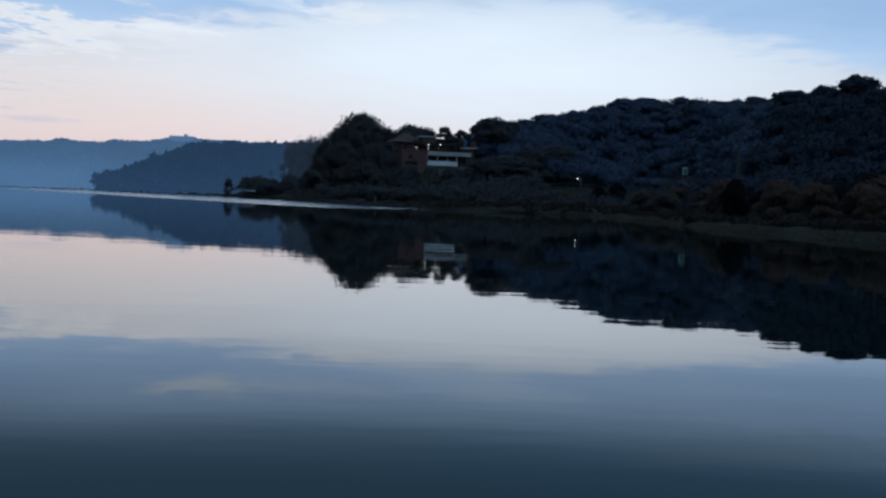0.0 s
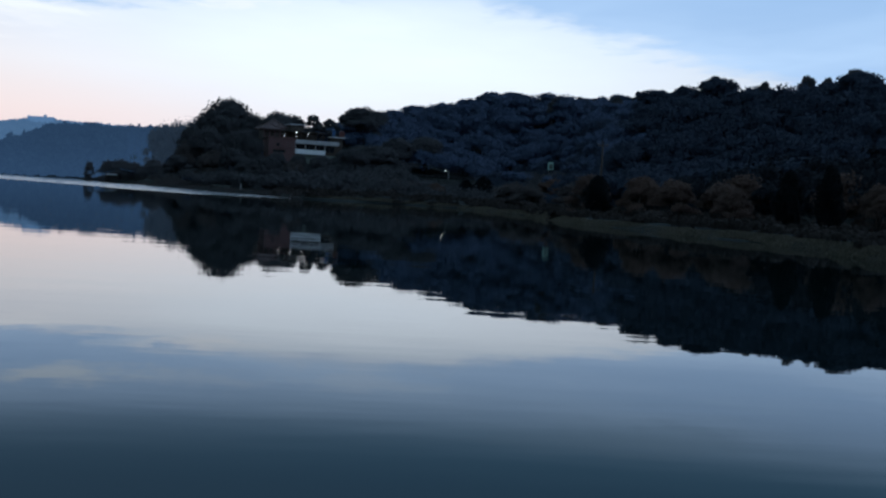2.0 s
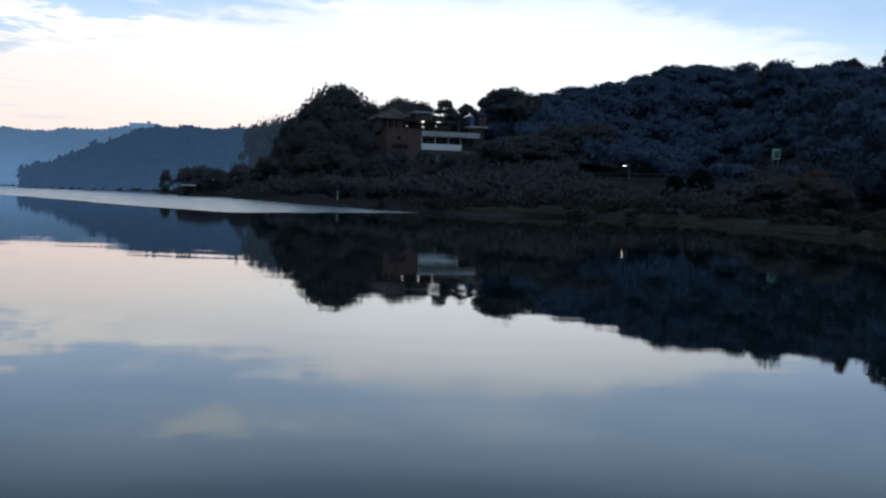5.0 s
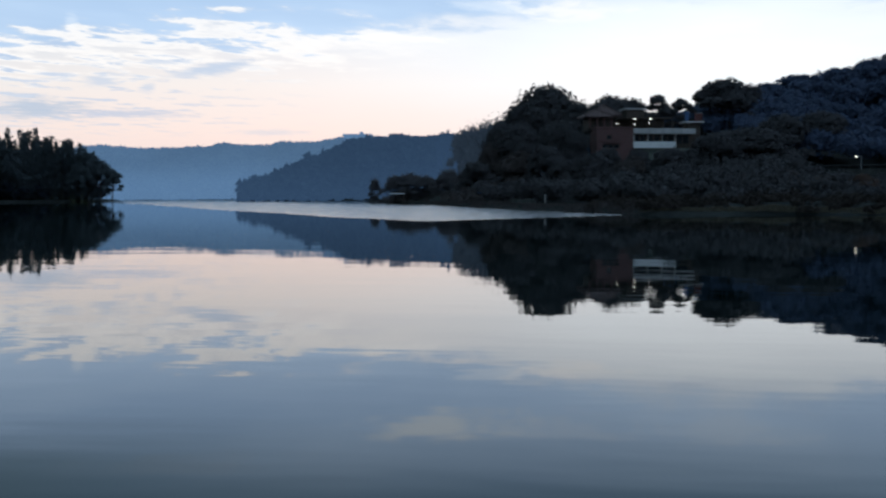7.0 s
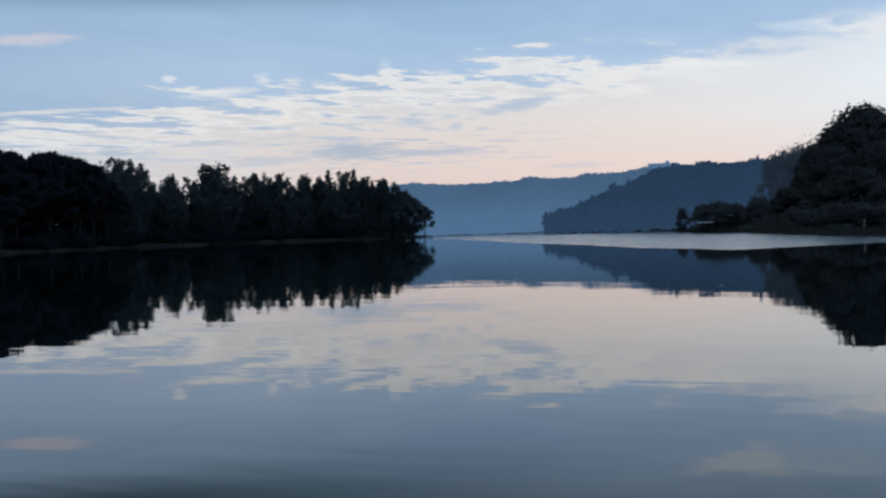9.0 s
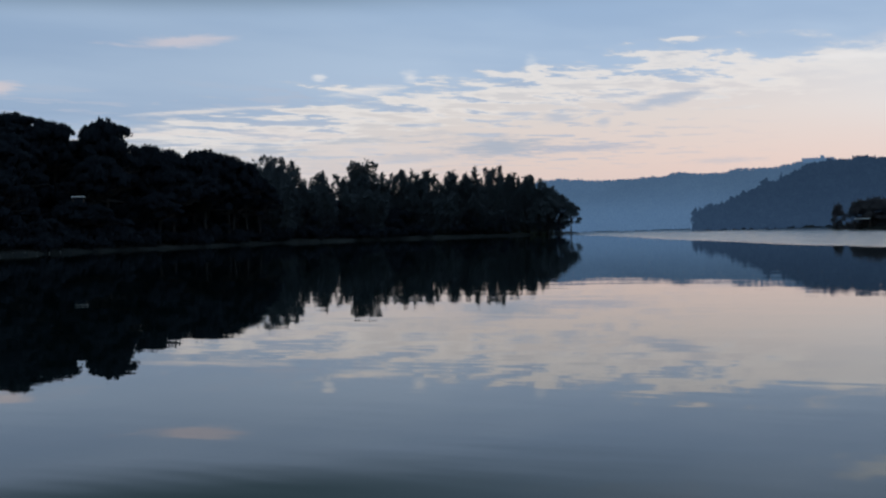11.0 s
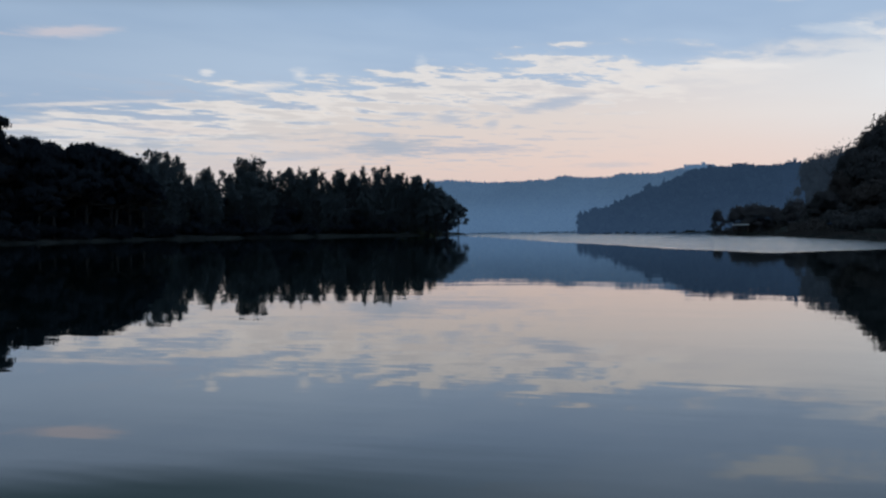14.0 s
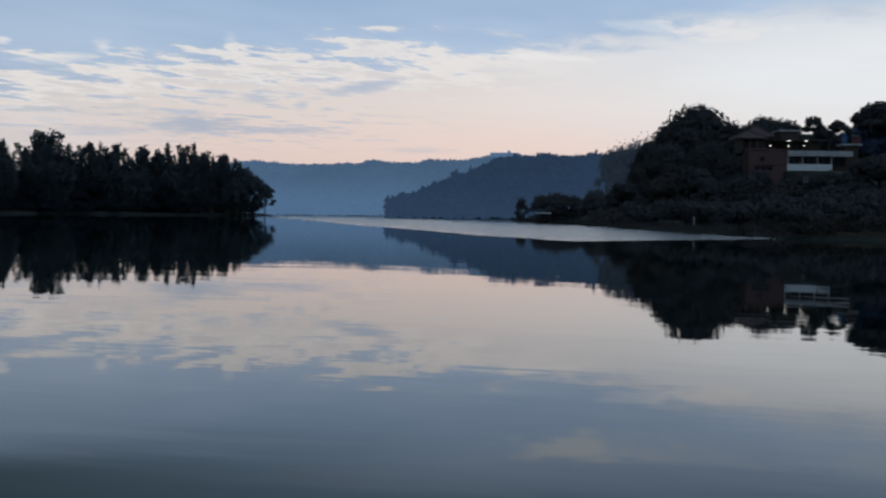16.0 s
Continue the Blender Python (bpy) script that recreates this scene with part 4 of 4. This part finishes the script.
woods("slope_thicket", -34, 16, 112, 172, 3.4, lambda x, y, d: d > 4 and not (-13 < x < 9 and y > 166), 2.6, 4.6, 24, M_LEAF, "dark thicket on the slope below the house", size=0.36, count=640, near=0.5,
      cap=lambda x, y: 1.2 + 0.0285 * y if -12 < x < 4 else 20.0)
woods("spit_scrub", -46, -20, 138, 200, 2.6, lambda x, y, d: 1.6 < d < 9, 1.0, 2.2, 26, M_LEAF_G, "low brown scrub along the spit", size=0.28, count=260, near=0.8)
woods("bank_scrub", -4, 44, -24, 126, 2.7, lambda x, y, d: 1.1 < d < 13, 0.6, 1.6, 27, M_SCRUB, "low dull scrub behind the reeds", size=0.26, count=340, near=0.5)


def reeds(name, pts, width, height, per_m, seed, mat, label):
    """Reeds and long grass along a stretch of shore."""
    rng = np.random.default_rng(seed)
    tris = []
    for (x0, y0), (x1, y1) in zip(pts, pts[1:]):
        ln = math.hypot(x1 - x0, y1 - y0)
        n = int(ln * per_m)
        k, o = rng.uniform(0, 1, n), rng.uniform(-0.15, 1, n) ** 1.0 * width
        px, py = x0 + (x1 - x0) * k, y0 + (y1 - y0) * k
        nx, ny = -(y1 - y0) / ln, (x1 - x0) / ln
        px, py = px + nx * o, py + ny * o
        pz = np.maximum(ground_z(px, py), -0.25)
        clump = 0.62 + 0.3 * np.sin(px * 0.55 + 2 * np.sin(py * 0.3)) * np.sin(py * 0.45) + 0.34 * np.sin(px * 1.7 + py * 0.9) * np.sin(py * 1.3 + 2.0)
        clump = np.maximum(clump, 0.2) * (0.62 + 0.38 * np.sin(py * 0.23 + 1.0) * np.sin(py * 0.11))
        h = height * clump * rng.uniform(0.55, 1.1, n)
        a = rng.uniform(0, math.tau, n)
        w = rng.uniform(0.03, 0.09, n)
        lx, ly = rng.normal(0, 0.22, n) * h, rng.normal(0, 0.22, n) * h
        b = np.stack([px, py, pz], 1)
        side = np.stack([np.cos(a) * w, np.sin(a) * w, np.zeros(n)], 1)
        tris.append(np.stack([b - side, b + side, b + np.stack([lx, ly, h], 1)], 1))
    tagged(new(name, mesh_of(name, np.concatenate(tris), 3, mat)), label, "reeds", kind="stuff")


EAST_SHORE = ((-12, 114), (-6, 101), (-1, 91), (5, 93.5), (12, 92.5), (17.5, 88), (20.5, 58), (18.5, 26), (21.8, 18), (21.6, 10), (24.4, 4), (24.0, -2), (26.4, -7), (22.0, -12), (22.8, -18), (27.5, -25), (30, -60))
reeds("reeds", EAST_SHORE[2:], 1.3, 0.34, 260, 31, M_REED, "pale dry reeds and grass along the water's edge")
reeds("spit_grass", ((-47, 200), (-35, 184), (-25, 149), (-12, 114), (-1, 91)), 3.0, 0.7, 60, 32, M_LEAF_G, "short dark grass along the spit")
reeds("peninsula_grass", ((-126, 94), (-132, 119), (-139, 150), (-150, 192), (-141, 214), (-126, 233), (-118, 249), (-116, 255)), 3.0, 0.3, 30, 33, M_SCRUB, "thin dull grass on the far bank")

# ---------------------------------------------------------------- the house on the slope


def hip_roof(x0, x1, y0, y1, z0, z1, over=0.6, thick=0.16):
    """A hipped roof with a short ridge and overhanging eaves."""
    bm = bmesh.new()
    x0, x1, y0, y1 = x0 - over, x1 + over, y0 - over, y1 + over
    run = (y1 - y0) / 2
    ym = (y0 + y1) / 2
    a, b = min(x0 + run, (x0 + x1) / 2 - 0.2), max(x1 - run, (x0 + x1) / 2 + 0.2)
    e = [bm.verts.new(p) for p in ((x0, y0, z0), (x1, y0, z0), (x1, y1, z0), (x0, y1, z0))]
    u = [bm.verts.new((v.co.x, v.co.y, z0 - thick)) for v in e]
    r = [bm.verts.new((a, ym, z1)), bm.verts.new((b, ym, z1))]
    for f in ((e[0], e[1], r[1], r[0]), (e[1], e[2], r[1]), (e[2], e[3], r[0], r[1]), (e[3], e[0], r[0]), (u[3], u[2], u[1], u[0])):
        bm.faces.new(f)
    for i in range(4):
        bm.faces.new((e[i], u[i], u[(i + 1) % 4], e[(i + 1) % 4]))
    for p, q in ((e[0], r[0]), (e[3], r[0]), (e[1], r[1]), (e[2], r[1]), (r[0], r[1])):
        tube(bm, [tuple(p.co), tuple(q.co)], [0.11, 0.11], 6)
    return bm


def window(parent, x, z, w, h, y, panes=1, frame_mat=None):
    """A window let into a wall that faces -y: frame, sill, panes."""
    fm = frame_mat or M_WHITE
    t = 0.07
    bm = bmesh.new()
    box(bm, x, x + w, y - 0.04, y + 0.10, z, z + t)
    box(bm, x, x + w, y - 0.04, y + 0.10, z + h - t, z + h)
    box(bm, x, x + t, y - 0.04, y + 0.10, z + t, z + h - t)
    box(bm, x + w - t, x + w, y - 0.04, y + 0.10, z + t, z + h - t)
    for i in range(1, panes):
        xm = x + w * i / panes
        box(bm, xm - t / 2, xm + t / 2, y - 0.04, y + 0.10, z + t, z + h - t)
    win = part("window", bm, fm, parent)
    for i in range(panes):
        part("pane", boxed(x + w * i / panes + t, x + w * (i + 1) / panes - t, y + 0.02, y + 0.04, z + t, z + h - t), M_GLASS, win)
    part("sill", boxed(x - 0.08, x + w + 0.08, y - 0.14, y - 0.04, z - 0.08, z), fm, win)


def house():
    h = empty("house", pose(-3.4, 171.0, 0, 0, 0, 17), "red brick house with white balcony storey and tiled pavilion roof", "house")
    g = 3.2
    # brick block, with the openings cut out as recesses between wall pieces
    bm = bmesh.new()
    box(bm, -5.1, 0, 0, 3.6, g, 7.55)
    box(bm, -5.1, 0, 0.35, 3.6, 7.55, 8.2)
    box(bm, -5.1, -4.3, 0, 0.35, 7.55, 8.2)
    box(bm, -1.9, 0, 0, 0.35, 7.55, 8.2)
    box(bm, -5.1, 0, 0, 3.6, 8.2, 8.75)
    box(bm, -5.1, -3.7, 0, 3.6, 8.75, 9.45)
    box(bm, -3.0, 0, 0, 3.6, 8.75, 9.45)
    box(bm, -3.7, -3.0, 0.35, 3.6, 8.75, 9.45)
    box(bm, -5.1, 0, 0, 3.6, 9.45, 10.25)
    part("brick_block", bm, M_BRICK, h)
    part("coping", boxed(-5.22, 0.02, -0.12, 3.7, 10.25, 10.5, 0.03), M_BRICK, h, "paler brick coping")
    part("string_course", boxed(-5.18, 0.0, -0.09, 0.0, 8.42, 8.58), M_BRICK, h)
    window(h, -3.66, 8.78, 0.62, 0.62, 0.18, 1, M_DARKWOOD)
    window(h, -4.28, 7.6, 2.36, 0.55, 0.18, 3, M_DARKWOOD)
    # balcony storey: fascia, window band, parapet
    part("lower_wall", boxed(0.02, 8.4, 0.5, 8, g, 7.62), M_PLASTER, h, "grey-green plaster wall below the balcony")
    part("storey_wall", boxed(0.02, 8.4, 0.85, 8, 7.62, 9.55), M_DARKWOOD, h)
    part("fascia", boxed(0.02, 8.7, -0.25, 8.1, 9.55, 10.28, 0.03), M_PALE, h, "long weathered white roof fascia")
    part("parapet", boxed(0.02, 6.0, -0.1, 0.12, 7.62, 8.5, 0.02), M_WHITE, h, "white balcony parapet")
    part("balcony_floor", boxed(0.02, 6.0, 0.12, 0.85, 7.62, 7.78), M_CONCRETE, h)
    for x in (0.02, 2.0, 4.0, 5.86):
        part("balcony_post", boxed(x, x + 0.11, -0.05, 0.08, 8.5, 9.55), M_PALE, h)
    for x in (0.25, 2.2, 4.2, 6.3):
        window(h, x, 8.2, 1.75, 1.25, 0.82, 2, M_DARKWOOD)
    # roof terrace with pavilion and flat canopies
    part("terrace_wall", boxed(-5.6, -2.6, 2.6, 5.8, 10.0, 11.84), M_DARKWOOD, h, "dim timber walls of the rooftop pavilion")
    for x in (-5.6, -4.6, -3.6, -2.6):
        part("pavilion_column", tube(bmesh.new(), [(x, 1.8, 10.4), (x, 1.8, 11.9)], [0.14, 0.12], 8), M_BRICK, h)
    part("pavilion_roof", hip_roof(-5.9, -3.0, 1.6, 5.4, 12.0, 13.0), M_TILES, h, "hipped clay tile roof")
    part("rear_roof", hip_roof(-3.0, 0.2, 9.2, 13.4, 12.7, 14.2), M_TILES, h, "higher tiled roof behind the pavilion")
    part("rear_wall", boxed(-2.8, 0.0, 9.6, 13.0, 8.0, 12.6), M_BRICK, h)
    part("canopy", boxed(-2.0, 6.6, 2.6, 7.0, 11.85, 11.98), M_DARKWOOD, h, "dark flat terrace canopy")
    for x in (-1.8, 1.0, 3.7, 6.3):
        for y in (2.8, 6.8):
            part("canopy_post", boxed(x, x + 0.12, y, y + 0.12, 10.3, 11.87), M_DARKWOOD, h)
    part("terrace_back", boxed(-1.9, 6.4, 6.95, 7.0, 10.3, 11.8), M_DARKWOOD, h)
    for x in np.arange(0.4, 8.5, 0.75):
        part("baluster", boxed(x, x + 0.05, 0.1, 0.15, 10.3, 11.0), M_DARKWOOD, h)
    part("handrail", boxed(0.1, 8.6, 0.08, 0.17, 11.0, 11.07), M_DARKWOOD, h)
    part("side_roof", boxed(8.0, 10.7, 2.0, 5.0, 11.2, 11.42, 0.03), M_PALE, h, "white flat roof slab over the side stair")
    part("side_wall", boxed(8.5, 10.3, 2.6, 4.8, 8.0, 11.2), M_DARKWOOD, h)
    part("upper_roof", boxed(1.2, 4.4, 8.5, 12.0, 13.4, 13.6, 0.03), M_PALE, h, "small pale roof slab behind")
    part("upper_wall", boxed(1.5, 4.1, 8.8, 11.8, 9.0, 13.4), M_DARKWOOD, h)


house()


def lamp(x, y, z, long, label):
    """A small tube light on a bracket."""
    root = empty("terrace_light", pose(x, y, z, 0, 0, 17), label, "lamp", "terrace lights")
    part("tube_light", boxed(-long / 2, long / 2, -0.04, 0.04, -0.05, 0.03, 0.015), M_BULB, root, "glowing white tube")
    part("fitting", boxed(-long / 2 - 0.05, long / 2 + 0.05, -0.07, 0.07, 0.035, 0.11), M_STEEL, root)


for x, y, z, w in ((-5.6, 172.0, 11.0, 0.2), (-3.3, 173.4, 11.72, 0.34), (-3.3, 173.6, 11.0, 0.2), (-1.05, 174.2, 11.75, 0.36), (-1.3, 174.4, 11.15, 0.22)):
    lamp(x, y, z, w, "small lit white tube light on the house terrace")

sign = empty("blue_banner", pose(3.9, 178.0, 11.4, 0, 0, 17), "narrow blue banner hung on the terrace", "banner")
part("cloth", boxed(-0.28, 0.28, -0.02, 0.02, 0.1, 1.5), M_BLUE, sign)
part("rod", tube(bmesh.new(), [(-0.36, 0, 1.52), (0.36, 0, 1.52)], [0.025, 0.025]), M_STEEL, sign)
awn = empty("red_awning", pose(5.5, 178.6, 11.4, 0, 0, 17), "faded red canvas panel on the terrace", "awning")
part("canvas", boxed(-0.55, 0.55, -0.03, 0.03, 0.1, 1.25), M_REDCLOTH, awn)
part("bar", tube(bmesh.new(), [(-0.65, 0, 1.28), (0.65, 0, 1.28)], [0.03, 0.03]), M_STEEL, awn)

# ---------------------------------------------------------------- along the bank


def street_lamp(x, y, top):
    g = gz(x, y)
    root = empty("street_lamp", pose(x, y, g), "slim steel street lamp, lit", "street lamp")
    part("pole", tube(bmesh.new(), [(0, 0, -0.2), (0, 0, (top - g) * 0.6), (0, 0, top - g)], [0.07, 0.055, 0.045], 8), M_STEEL, root)
    part("arm", tube(bmesh.new(), [(0, 0, top - g), (-0.35, -0.15, top - g + 0.08), (-0.6, -0.25, top - g + 0.05)], [0.035, 0.03, 0.03]), M_STEEL, root)
    part("lamp_head", boxed(-0.85, -0.5, -0.36, -0.16, top - g - 0.02, top - g + 0.1, 0.02), M_STEEL, root)
    part("bulb", boxed(-0.8, -0.54, -0.375, -0.365, top - g - 0.06, top - g + 0.05), M_BULB, root, "glowing lamp glass")


street_lamp(25.2, 163.4, 6.0)


def guard_rail():
    """The low wall and rail of a lane on the slope."""
    root = empty("guard_rail", pose(0, 0, 0), "dark mossy stone wall with a steel rail beside a lane", "railing")
    a, b = Vector((17.5, 165.5, 3.9)), Vector((36.0, 159.0, 3.9))
    n = 15
    turn = math.atan2(b.y - a.y, b.x - a.x)
    d = (b - a).normalized()
    for i in range(n):
        p, q = a + (b - a) * i / n, a + (b - a) * (i + 1) / n
        bm = boxed(0, (q - p).length - 0.02, -0.12, 0.12, -2.6, 0.55, 0.02)
        bmesh.ops.transform(bm, matrix=Matrix.Translation(p) @ Matrix.Rotation(turn, 4, "Z"), verts=bm.verts)
        part("wall_panel", bm, M_STONE, root)
        part("post", tube(bmesh.new(), [tuple(p + Vector((0, 0, 0.5))), tuple(p + Vector((0, 0, 1.05)))], [0.03, 0.03]), M_DARKSTEEL, root)
    part("rail", tube(bmesh.new(), [tuple(a + Vector((0, 0, 1.05))), tuple(b + Vector((0, 0, 1.05)))], [0.04, 0.04]), M_DARKSTEEL, root)


guard_rail()


def board(x, y, z, w, h):
    g = gz(x, y)
    root = empty("signboard", pose(x, y, g, 0, 0, 12), "pale green framed board on two posts among the trees", "sign")
    z -= g
    part("panel", boxed(-w / 2 + 0.08, w / 2 - 0.08, -0.02, 0.02, z + 0.08, z + h - 0.08), M_PLASTER, root, "darker inner panel")
    bm = bmesh.new()
    box(bm, -w / 2, w / 2, -0.05, 0.05, z, z + 0.16)
    box(bm, -w / 2, w / 2, -0.05, 0.05, z + h - 0.3, z + h)
    box(bm, -w / 2, -w / 2 + 0.22, -0.05, 0.05, z + 0.16, z + h - 0.3)
    box(bm, w / 2 - 0.14, w / 2, -0.05, 0.05, z + 0.16, z + h - 0.3)
    part("frame", bm, M_GREENSIGN, root, "pale green frame")
    for s in (-0.3, 0.3):
        part("post", boxed(s * w - 0.04, s * w + 0.04, 0.05, 0.12, -0.3, z + h * 0.8), M_STEEL, root)


board(42.0, 151.5, max(7.1, gz(42.0, 151.5) + 0.6), 1.05, 1.35)


def pole(x, y, top, label):
    g = gz(x, y)
    root = empty("utility_pole", pose(x, y, g), label, "pole")
    part("shaft", tube(bmesh.new(), [(0, 0, -0.3), (0, 0, top - g)], [0.13, 0.09], 8), M_DARKWOOD, root)
    part("crossarm", boxed(-0.6, 0.6, -0.04, 0.04, top - g - 0.5, top - g - 0.4), M_DARKWOOD, root)
    for s in (-0.5, 0.5):
        part("insulator", tube(bmesh.new(), [(s, 0, top - g - 0.4), (s, 0, top - g - 0.22)], [0.05, 0.03]), M_CONCRETE, root)


pole(31.3, 70.0, 8.6, "weathered wooden utility pole among dark trees")


def shelter(x, y, w, d, label, roof_mat, name="shelter", turn=0.0, high=1.5):
    g = max(gz(x, y), 0.3)
    root = empty(name, pose(x, y, g, 0, 0, turn), label, "shelter")
    part("roof", boxed(-w / 2, w / 2, -d / 2, d / 2, high, high + 0.16, 0.03), roof_mat, root)
    for sx in (-1, 1):
        for sy in (-1, 1):
            px, py = sx * (w / 2 - 0.15), sy * (d / 2 - 0.15)
            part("post", boxed(px - 0.05, px + 0.05, py - 0.05, py + 0.05, -0.2, high), M_DARKWOOD, root)
    part("bench", boxed(-w / 2 + 0.3, w / 2 - 0.3, -0.2, 0.2, 0.3, 0.42), M_DARKWOOD, root)


shelter(-39.0, 183.8, 2.3, 1.4, "low white-roofed shelter on the spit", M_WHITE, turn=8, high=1.15)
shelter(-21.6, 155.5, 1.9, 1.4, "small blue tarpaulin shelter on the bank", M_BLUE, turn=20, high=1.0)
shelter(-143.0, 133.1, 1.9, 1.2, "small white roof among the peninsula trees", M_WHITE, "kiosk", 40, 8.2 - gz(-143.0, 133.1))


def low_wall(pts, h, label, mat, name="bank_wall"):
    """A low stone wall that steps along the bank, stone by stone."""
    root = empty(name, pose(0, 0, 0), label, "wall")
    rnd = random.Random(9)
    for (x0, y0), (x1, y1) in zip(pts, pts[1:]):
        ln = math.hypot(x1 - x0, y1 - y0)
        n = max(1, int(ln / 1.1))
        for i in range(n):
            px, py = x0 + (x1 - x0) * (i + 0.5) / n, y0 + (y1 - y0) * (i + 0.5) / n
            g = gz(px, py)
            hh = h * rnd.uniform(0.85, 1.1)
            bm = boxed(-ln / n / 2 + 0.02, ln / n / 2 - 0.02, -0.22, 0.22, -0.3, hh, 0.05)
            bmesh.ops.transform(bm, matrix=Matrix.Translation((px, py, g)) @ Matrix.Rotation(math.atan2(y1 - y0, x1 - x0), 4, "Z"), verts=bm.verts)
            part("stone", bm, mat, root)


low_wall(((-41.5, 190.5), (-33.5, 181.0), (-27.0, 160.0)), 0.7, "dark low stone wall along the spit", M_STONE, "spit_wall")
low_wall(((-24.0, 156.5), (-17.0, 140.0), (-12.5, 126.0)), 0.45, "low dark stone wall under the bank trees", M_STONE)


def marker(x, y, z, h, label, name="marker_post", mat=M_PALE):
    root = empty(name, pose(x, y, z), label, "post", "marker posts")
    part("shaft", tube(bmesh.new(), [(0, 0, -0.6), (0, 0, h)], [0.06, 0.05], 8), mat, root)
    part("cap", tube(bmesh.new(), [(0, 0, h), (0, 0, h + 0.08)], [0.08, 0.03], 8), mat, root)


marker(-10.6, 117.5, gz(-10.6, 117.5), 0.9, "short white post on the bank")
marker(15.6, 110.0, gz(15.6, 110.0), 1.0, "short white post among the bushes")
for i in range(9):
    k = i / 8
    x, y = -129.5 - 3.2 * k, 101.0 + 19.0 * k
    marker(x, y, 0.0, 0.25, "small grey float post at the far waterline", "float_post", M_CONCRETE)


def hilltop_pavilion():
    a = radians(13.75)
    x, y = -math.sin(a) * 379, math.cos(a) * 379
    root = empty("hilltop_pavilion", pose(x, y, 17.5, 0, 0, 13.75) @ Matrix.Scale(0.73, 4), "small hazy pavilion on the far mountain crest", "pavilion")
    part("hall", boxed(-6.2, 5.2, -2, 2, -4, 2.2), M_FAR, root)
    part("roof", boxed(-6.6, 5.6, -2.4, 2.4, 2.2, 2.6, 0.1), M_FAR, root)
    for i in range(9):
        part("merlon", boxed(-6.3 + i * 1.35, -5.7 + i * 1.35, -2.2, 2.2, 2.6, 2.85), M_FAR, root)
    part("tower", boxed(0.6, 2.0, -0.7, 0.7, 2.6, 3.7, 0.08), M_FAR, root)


hilltop_pavilion()


tree("ridge", -44.0, 258, 14.6, 4.5, "feathery tree rising from the near ridge", group="ridge trees", base=6.0)


def water_grass():
    """A few blades of grass standing out of the shallows close by."""
    rng = np.random.default_rng(40)
    root = empty("grass_tuft", pose(-5.75, 4.95, 0.0), "thin green grass blades standing in the shallows", "grass")
    for i in range(9):
        bm = bmesh.new()
        x, y = rng.normal(0, 0.12, 2)
        h, lx, ly = rng.uniform(0.05, 0.17), rng.normal(0, 0.03), rng.normal(0, 0.03)
        tube(bm, [(x, y, -0.3), (x + lx * 0.3, y + ly * 0.3, h * 0.5), (x + lx, y + ly, h)], [0.006, 0.005, 0.001], 4)
        part("blade", bm, M_LEAF_B, root)


water_grass()
